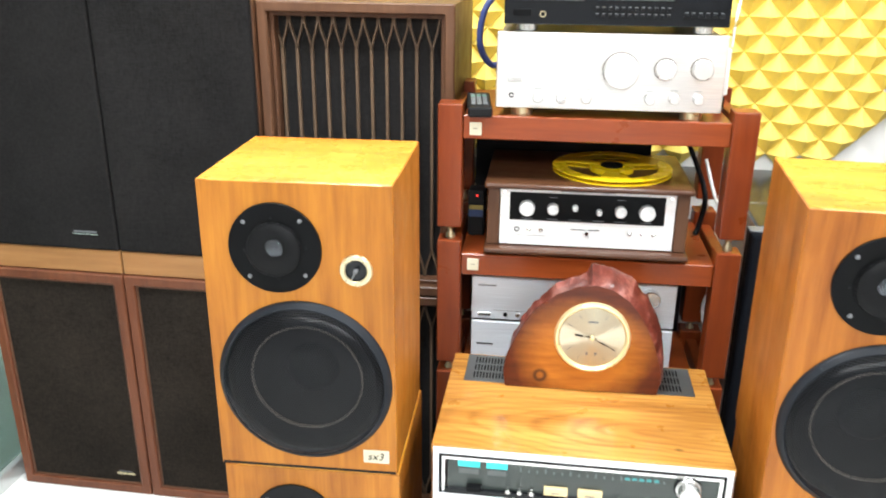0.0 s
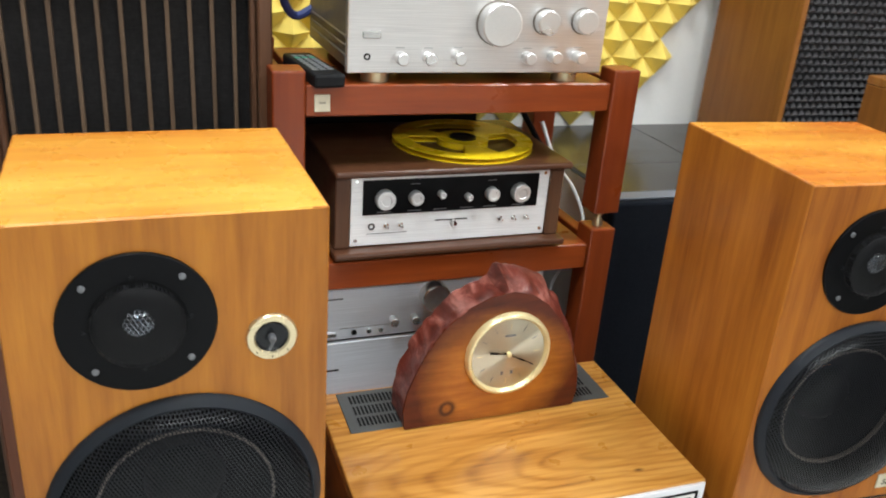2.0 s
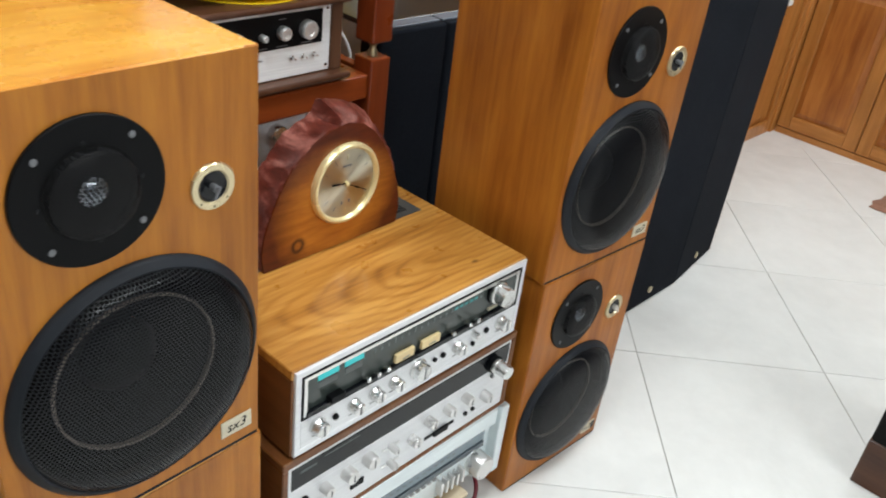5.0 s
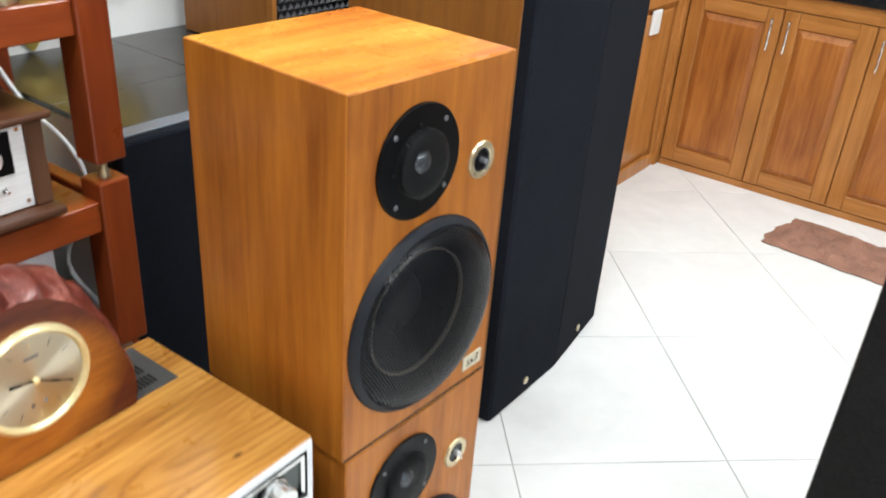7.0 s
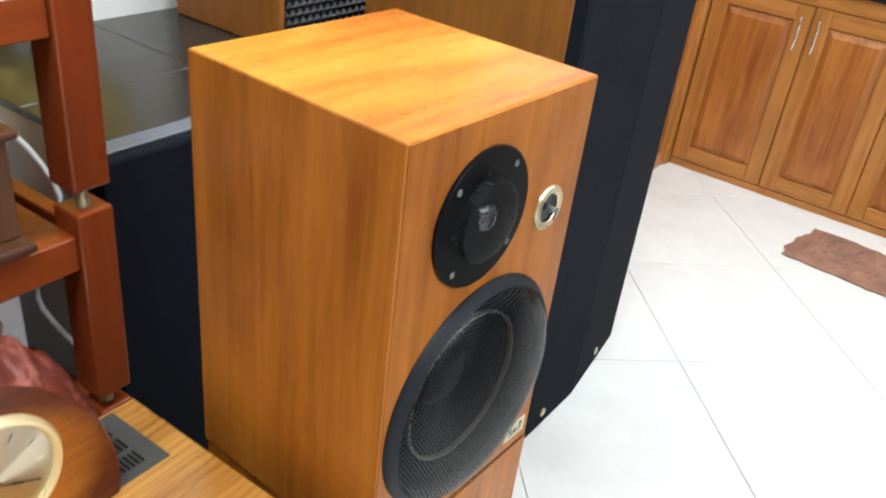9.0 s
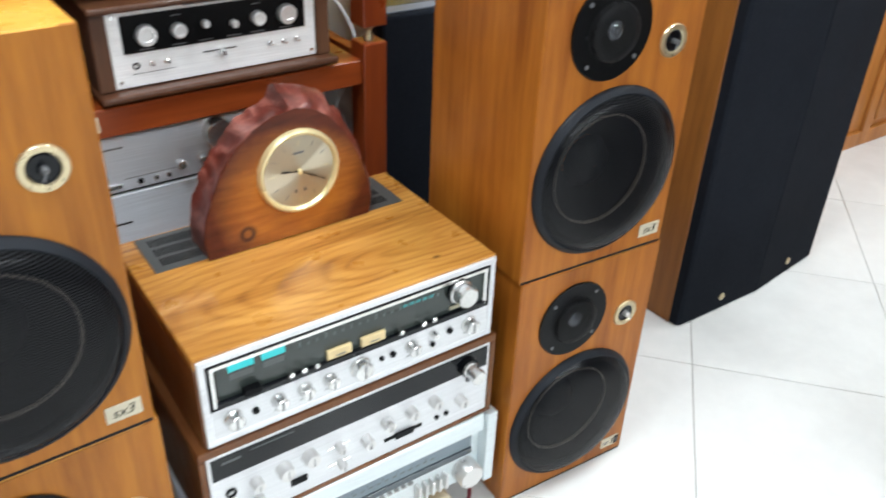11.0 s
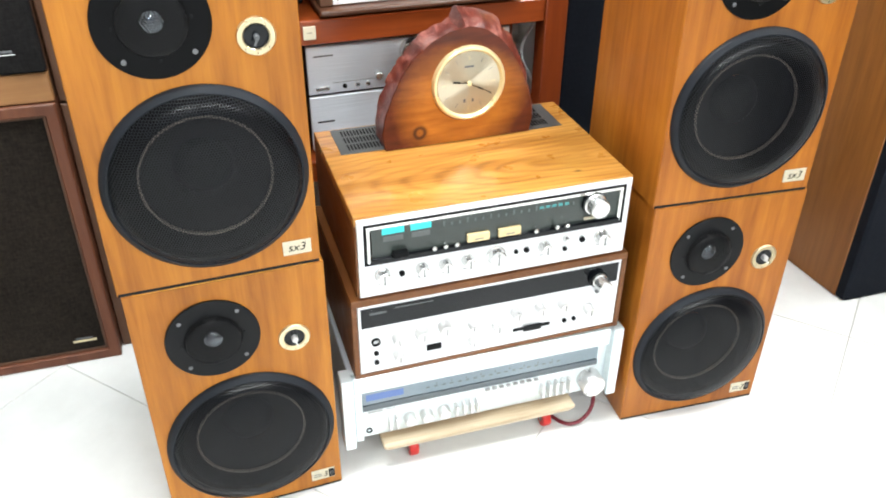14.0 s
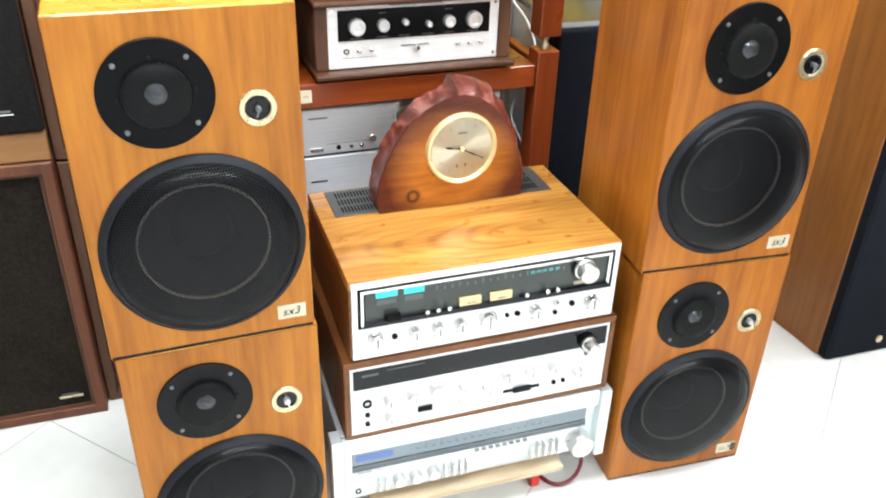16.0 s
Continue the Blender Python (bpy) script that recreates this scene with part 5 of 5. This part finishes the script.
def bottom_receiver():
    rv = thing("receiver", pose(-0.008, 1.221, 0.0665), "large silver receiver, unlit blue dial, on a plywood dolly", "receiver", "stack of receivers")
    h = 0.172
    part("case", box(-0.268, 0.268, 0.020, 0.35, 0.006, h - 0.002, 0.002), STEEL, rv, "silver metal case")
    part("face_plate", box(-0.282, 0.282, 0.004, 0.0195, 0.006, h, 0.0015), SILVERCOOL, rv, "pale silver face plate")
    for s in (-1, 1):
        part("end_cheek", box(-0.2855 if s < 0 else 0.2635, -0.2635 if s < 0 else 0.2855, -0.020, 0.0195, 0.003, h + 0.003, 0.003, seg=2), SILVERCOOL, rv, "projecting silver end piece")
    part("top_lip", box(-0.2630, 0.2630, -0.012, 0.0035, 0.1315, h, 0.004), SILVERCOOL, rv)
    dg = part("dial_glass", box(-0.2460, 0.2420, -0.002, 0.0038, 0.0945, 0.1310, 0.0005), BLUEGLASS, rv, "blue-grey tuner glass")
    bars([(-0.238, -0.165, 0.104, 0.120)], -0.0021, dg, BLUELIT)
    bars([(-0.12 + i * 0.016, -0.113 + i * 0.016, 0.107, 0.110) for i in range(18)] + [(-0.10 + i * 0.03, -0.098 + i * 0.03, 0.113, 0.117) for i in range(9)], -0.0021, dg, DIALBAR)
    part("dial_rail", box(-0.2460, 0.2420, -0.005, 0.0038, 0.0800, 0.0940, 0.001), SLATEBAND, rv)
    part("dial_trim", box(-0.2620, -0.2470, -0.012, 0.0038, 0.012, 0.1310, 0.002), SILVERCOOL, rv)
    part("jack", lathe([(0.0062, 0), (0.0062, 0.002), (0.004, 0.002), (0.004, -0.003)], 20, (-0.234, 0.004, 0.0225), cap=False), BLACK, rv)
    for x in (-0.193, -0.179, -0.059, -0.042, -0.027, -0.014):
        part("lever_switch", box(x - 0.0028, x + 0.0028, -0.012, 0.0045, 0.022, 0.050, 0.001), WHITEKNOB, rv)
    for x in (-0.153, -0.119, -0.083):
        part("knob", lathe([(0.0125, 0), (0.0120, 0.016), (0.0105, 0.018)], 28, (x, 0.004, 0.036)), WHITEKNOB, rv, "", True)
    for i in range(5):
        x = 0.126 + i * 0.0148
        part("lever_switch", box(x - 0.0030, x + 0.0030, -0.012, 0.0045, 0.022, 0.056, 0.001), WHITEKNOB, rv)
    part("volume_knob", lathe([(0.0260, 0), (0.0255, 0.030), (0.0235, 0.033)], 44, (0.230, 0.004, 0.041)), WHITEKNOB, rv, "large pale volume knob", True)
    for i in range(8):
        x = 0.003 + i * 0.0148
        part("push_button", box(x, x + 0.0095, -0.003, 0.0045, 0.0660, 0.0700, 0.0006), PRINTPALE, rv)
    bars([(-0.235, -0.205, 0.0655, 0.0710), (-0.20, -0.18, 0.0670, 0.0695)], 0.0039, rv, PRINTPALE)
    feet(rv, (-0.17, 0.17), (0.05, 0.30), 0.016, 0.006, BLACK)


SILVERCOOL = brushed("pale_cool_silver", (0.78, 0.85, 0.87), 0.38, metal=0.35)
bottom_receiver()

dolly = thing("dolly", pose(-0.018, 1.20, 0), "low raw plywood dolly on red castors", "dolly")
part("lower_board", box(-0.194, 0.198, 0.003, 0.33, 0.044, 0.0535, 0.003, seg=2), PLYWOOD, dolly)
part("board", box(-0.202, 0.204, -0.004, 0.33, 0.0540, 0.0662, 0.004, seg=2), PLYWOOD, dolly)
for x in (-0.137, 0.150):
    for y in (0.026, 0.285):
        c = part("castor", lathe([(0.0165, -0.009), (0.0185, -0.006), (0.0185, 0.006), (0.0165, 0.009)], 24, (x, y, 0.0185), "x"), RED, dolly, "small red castor wheel", True)
        part("bracket", box(x - 0.014, x + 0.014, y - 0.016, y + 0.016, 0.0385, 0.0438, 0.001), SCREW, c)
        for s in (-0.012, 0.0105):
            part("fork", box(x + s, x + s + 0.0015, y - 0.008, y + 0.008, 0.016, 0.0384), SCREW, c)
cable("speaker_cable", [(0.13, 1.30, 0.004), (0.165, 1.215, 0.006), (0.200, 1.20, 0.010), (0.235, 1.215, 0.030), (0.255, 1.26, 0.050), (0.262, 1.34, 0.055), (0.25, 1.5, 0.05), (0.24, 1.62, 0.005)], 0.0042, REDCABLE, "dark red speaker cable trailing from the receiver")

# ---- clock ----
def wooden_clock():
    ck = thing("mantel_clock", pose(0.001, 1.424, 0.5865, 0, 0, 2), "mantel clock in a rough-edged varnished slab of wood", "clock")
    half = [(-0.138, 0.0), (-0.142, 0.030), (-0.137, 0.062), (-0.124, 0.096), (-0.109, 0.128), (-0.088, 0.160), (-0.058, 0.186), (-0.022, 0.204), (0.012, 0.210), (0.044, 0.202), (0.072, 0.183), (0.094, 0.158), (0.112, 0.128), (0.128, 0.092), (0.140, 0.055), (0.143, 0.026), (0.138, 0.0)]
    pts = []
    for (ax, az), (bx, bz) in zip(half, half[1:]):
        for k in range(5):
            pts.append((ax + (bx - ax) * k / 5, az + (bz - az) * k / 5))
    pts.append(half[-1])
    pts = [(x * (1.005 if x > 0 else 1.065), z * 1.035) for x, z in pts]
    bm, rings = bmesh.new(), []
    depth = [0.0, 0.004, 0.020, 0.040, 0.060, 0.074]
    for j, y in enumerate(depth):
        ring = []
        for i, (x, z) in enumerate(pts):
            rough = 0.0 if j == 0 else (noise.noise(Vector((x * 40, y * 22, z * 40))) * 0.008 + noise.noise(Vector((x * 110, y * 40, z * 110))) * 0.004) * min(1.0, 0.25 + max(0.0, z - 0.06) / 0.10)
            grow = (0.0, 0.003, 0.009, 0.014, 0.017, 0.013)[j] * (1.35 if x > 0 else -0.7) * (0.4 + 0.6 * min(1.0, z / 0.15)) + rough
            d = Vector((x, max(z, 0) - 0.06)).normalized()
            low = min(1.0, z / 0.03)
            ring.append(bm.verts.new((x + d.x * grow * (0.3 + 0.7 * low), y, z + d.y * grow * low * 0.85)))
        rings.append(ring)
    n = len(pts)
    for a, b in zip(rings, rings[1:]):
        for i in range(n):
            j = (i + 1) % n
            bm.faces.new((a[i], a[j], b[j], b[i]))
    bm.faces.new(rings[-1])
    bmesh.ops.recalc_face_normals(bm, faces=bm.faces[:])
    part("bark_edge", bm, BARK, ck, "rough carved red-brown edge", True)
    bm = bmesh.new()
    ring = [bm.verts.new((x, -0.0003, z)) for x, z in pts]
    rim = [bm.verts.new((x * 1.006, 0.003, z)) for x, z in pts]
    bm.faces.new(ring)
    for i in range(n):
        bm.faces.new((ring[i], ring[(i + 1) % n], rim[(i + 1) % n], rim[i]))
    bmesh.ops.recalc_face_normals(bm, faces=bm.faces[:])
    part("face", bm, CLOCKWOOD, ck, "honey wood face stained dark at the edge")
    c = (0.011, 0.0, 0.114)
    dl = part("dial", lathe([(0.062, 0.001), (0.062, 0.0045), (0.0005, 0.0048)], 56, c, cap=False), DIAL, ck, "gilt clock dial", True)
    part("bezel", lathe([(0.0700, 0.0), (0.0700, 0.006), (0.0672, 0.0105), (0.0640, 0.0110), (0.0608, 0.0075), (0.0602, 0.0046)], 64, c, cap=False), BRASSRIM, dl, "polished brass bezel", True)
    for i in range(12):
        a = radians(30 * i)
        m = part("hour_mark", box(-0.0004, 0.0004, -0.0054, -0.0046, 0.043, 0.052, 0.0002), SCREW if i % 3 else BRASSRIM, dl)
        m.matrix_local = Matrix.Translation(c) @ pose(0, 0, 0, 0, math.degrees(a), 0)
    hand = strip([(0, -0.008), (0, 0.022)], 0.0014, -0.0070, -0.0064)
    strip([(0, 0.018), (0, 0.026), (0, 0.032)], 0.0032, -0.0070, -0.0064, hand)
    part("hour_hand", hand, BLACK, dl).matrix_local = Matrix.Translation(c) @ pose(0, 0, 0, 0, -80, 0)
    hand = strip([(0, -0.010), (0, 0.048)], 0.0013, -0.0082, -0.0076)
    strip([(0, 0.018), (0, 0.030)], 0.0028, -0.0082, -0.0076, hand)
    part("minute_hand", hand, BLACK, dl).matrix_local = Matrix.Translation(c) @ pose(0, 0, 0, 0, 117, 0)
    part("hub", lathe([(0.0042, 0.0046), (0.0042, 0.0095), (0.003, 0.0105)], 18, c), BRASSRIM, dl, "", True)
    bars([(c[0] - 0.009, c[0] + 0.009, c[2] + 0.030, c[2] + 0.0335), (c[0] - 0.010, c[0] - 0.006, c[2] - 0.036, c[2] - 0.030), (c[0] + 0.006, c[0] + 0.010, c[2] - 0.036, c[2] - 0.030)], -0.0049, dl, SCREW)


wooden_clock()

# ---- kitchen units at the far end ----
def cabinet_door(parent, y0, y1, z0, z1, x, handle_side):
    d = part("door", box(x - 0.004, x + 0.014, y0, y1, z0, z1, 0.001), KITCHEN, parent, "raised-panel oak door")
    w = 0.058
    for a, b in ((y0, y0 + w), (y1 - w, y1)):
        part("stile", box(x - 0.014, x - 0.0042, a + 0.0005, b - 0.0005, z0, z1, 0.003), KITCHEN, d)
    for a, b in ((z0, z0 + w), (z1 - w, z1)):
        part("rail", box(x - 0.014, x - 0.0042, y0 + w, y1 - w, a, b, 0.003), KITCHEN_X, d)
    bm = bmesh.new()
    a0, a1, c0, c1, s = y0 + w + 0.004, y1 - w - 0.004, z0 + w + 0.004, z1 - w - 0.004, 0.024
    lo = [bm.verts.new(p) for p in ((x - 0.0042, a0, c0), (x - 0.0042, a1, c0), (x - 0.0042, a1, c1), (x - 0.0042, a0, c1))]
    hi = [bm.verts.new(p) for p in ((x - 0.017, a0 + s, c0 + s), (x - 0.017, a1 - s, c0 + s), (x - 0.017, a1 - s, c1 - s), (x - 0.017, a0 + s, c1 - s))]
    bm.faces.new(hi)
    for k in range(4):
        bm.faces.new((lo[k], lo[(k + 1) % 4], hi[(k + 1) % 4], hi[k]))
    bmesh.ops.recalc_face_normals(bm, faces=bm.faces[:])
    part("raised_panel", bm, KITCHEN_FIELD, d)
    if handle_side:
        hy = y0 + 0.030 if handle_side < 0 else y1 - 0.030
        hd = part("handle", tube([(x - 0.014, hy, z1 - 0.155), (x - 0.034, hy, z1 - 0.150), (x - 0.036, hy, z1 - 0.10), (x - 0.034, hy, z1 - 0.045), (x - 0.014, hy, z1 - 0.040)], 0.0045), CHROME, d, "brushed steel bow handle", True)
    return d


KX = 2.965
units = [(1.832, 1.470, -1), (1.466, 1.140, 1), (1.136, 0.800, 1), (0.796, 0.440, -1)]
for k, (b, a, side) in enumerate(units):
    cb = thing("base_cabinet", pose(0, 0, 0), "varnished oak kitchen base cabinet with raised-panel door", "cabinet", "row of kitchen cabinets")
    part("carcass", box(KX + 0.002, KX + 0.60, a - 0.002, b + 0.002, 0.0, 0.745, 0.001), KITCHEN, cb)
    part("rail", box(KX - 0.016, KX + 0.0015, a - 0.002, b + 0.002, 0.727, 0.784, 0.001), KITCHEN_X, cb)
    part("plinth", box(KX - 0.010, KX + 0.0015, a - 0.002, b + 0.002, 0.0, 0.028, 0.001), KITCHEN_X, cb)
    cabinet_door(cb, a, b, 0.032, 0.723, KX - 0.0015, side)
cb = thing("corner_cabinet", pose(0, 0, 0), "oak corner cabinet with raised side panel and white socket", "cabinet")
part("carcass", box(2.106, KX + 0.60, 1.862, WALL_Y - 0.004, 0.0, 0.745, 0.001), KITCHEN, cb)
part("corner_post", box(KX - 0.052, KX - 0.0035, 1.8365, 1.8610, 0.0, 0.784, 0.002), KITCHEN, cb)
for a, b in ((2.108, 2.16), (2.508, 2.56), (2.875, 2.9475)):
    part("stile", box(a, b, 1.846, 1.8610, 0.0, 0.784, 0.002), KITCHEN, cb)
for a, b in ((0.0, 0.06), (0.70, 0.784)):
    part("rail", box(2.5605, 2.8745, 1.846, 1.8610, a, b, 0.002), KITCHEN, cb)
    part("rail", box(2.1605, 2.5075, 1.846, 1.8610, a, b, 0.002), KITCHEN, cb)
part("raised_panel", box(2.585, 2.850, 1.850, 1.8612, 0.085, 0.675, 0.006, seg=1), KITCHEN, cb)
so = part("socket", box(2.635, 2.705, 1.838, 1.8495, 0.60, 0.690, 0.003), WHITEPLASTIC, cb, "white wall socket")
ct = thing("worktop", pose(0, 0, 0.785), "polished black granite kitchen worktop", "worktop")
bm = box(KX - 0.035, KX + 0.61, 0.42, WALL_Y - 0.004, 0.0, 0.040, 0.004)
part("slab", bm, STONETOP, ct)
part("return_slab", box(2.09, KX - 0.0355, 1.825, WALL_Y - 0.004, 0.0, 0.040, 0.004), STONETOP, ct)

mat = bmesh.new()
bmesh.ops.create_grid(mat, x_segments=46, y_segments=64, size=0.5)
for v in mat.verts:
    x, y = v.co.x, v.co.y
    edge = 1 + 0.12 * noise.noise(Vector((x * 3, y * 3, 2))) + 0.05 * noise.noise(Vector((x * 11, y * 11, 2)))
    lump = 0.009 + 0.013 * noise.noise(Vector((x * 9, y * 14, 5))) + 0.008 * noise.noise(Vector((x * 22, y * 30, 8))) + 0.004 * noise.noise(Vector((x * 50, y * 60, 1)))
    bulge = 0.035 * math.exp(-((x - 0.22) ** 2 + (y + 0.02) ** 2) / 0.006)
    rim = min(1.0, 8 * (0.5 - max(abs(x), abs(y))))
    v.co = (x * 0.30 * edge, y * 0.47 * edge, 0.003 + max(0.002, lump + bulge) * max(0.15, rim))
bmesh.ops.solidify(mat, geom=mat.faces[:], thickness=0.003)
mt = part("bath_mat", mat, MATPILE, None, "", True)
mt.matrix_world = pose(2.652, 0.985, 0.001, 0, 0, -4)
tagged(mt, "rumpled brown fluffy bath mat lying on white tiles", "mat")

# glass screen at the left end
gs = thing("glass_screen", pose(-1.50, 0, 0), "green-tinted glass screen in an aluminium frame", "glass screen", kind="structure")
part("bottom_rail", box(-0.02, 0.02, 1.02, 2.02, 0.0, 0.05, 0.003), ALU, gs)
part("top_rail", box(-0.02, 0.02, 1.02, 2.02, 2.05, 2.10, 0.003), ALU, gs)
part("pane", box(-0.004, 0.004, 1.02, 2.02, 0.0505, 2.0495), GREENGLASS, gs)

# ---- floor tiles, laid on the slant ----
TILE, TURNED = 0.514, 42.9
ct_, st_ = math.cos(radians(TURNED)), math.sin(radians(TURNED))
bm_tile = box(-TILE / 2 + 0.0013, TILE / 2 - 0.0013, -TILE / 2 + 0.0013, TILE / 2 - 0.0013, -0.008, 0.0, 0.0008)
first = None


def clipped_tile(x, y):
    """A tile cut off where it meets a wall."""
    bm = box(-TILE / 2 + 0.0013, TILE / 2 - 0.0013, -TILE / 2 + 0.0013, TILE / 2 - 0.0013, -0.008, 0.0)
    bm.transform(pose(x, y, 0, 0, 0, TURNED))
    for co, no in (((X0, 0, 0), (-1, 0, 0)), ((X1, 0, 0), (1, 0, 0)), ((0, Y0, 0), (0, -1, 0)), ((0, WALL_Y, 0), (0, 1, 0))):
        cut = bmesh.ops.bisect_plane(bm, geom=bm.verts[:] + bm.edges[:] + bm.faces[:], plane_co=co, plane_no=no, clear_outer=True)["geom_cut"]
        edges = [g for g in cut if isinstance(g, bmesh.types.BMEdge)]
        if edges:
            bmesh.ops.edgeloop_fill(bm, edges=edges)
    return bm


for i in range(-14, 14):
    for j in range(-14, 14):
        u, v = (i + 0.5) * TILE, (j + 0.5) * TILE
        x, y = 1.680 + u * ct_ - v * st_, 1.256 + u * st_ + v * ct_
        gap = min(x - X0, X1 - x, y - Y0, WALL_Y - y)
        if gap < -0.355:
            continue
        if gap < 0.36:
            bm = clipped_tile(x, y)
            if len(bm.verts) > 5:
                part("tile", bm, FLOORTILE, floor)
            else:
                bm.free()
            continue
        if first is None:
            first = part("tile", bm_tile, FLOORTILE, floor)
            tile = first
        else:
            tile = new("tile", first.data)
            tile.parent = floor
        tile.matrix_local = pose(x, y, 0, 0, 0, TURNED)
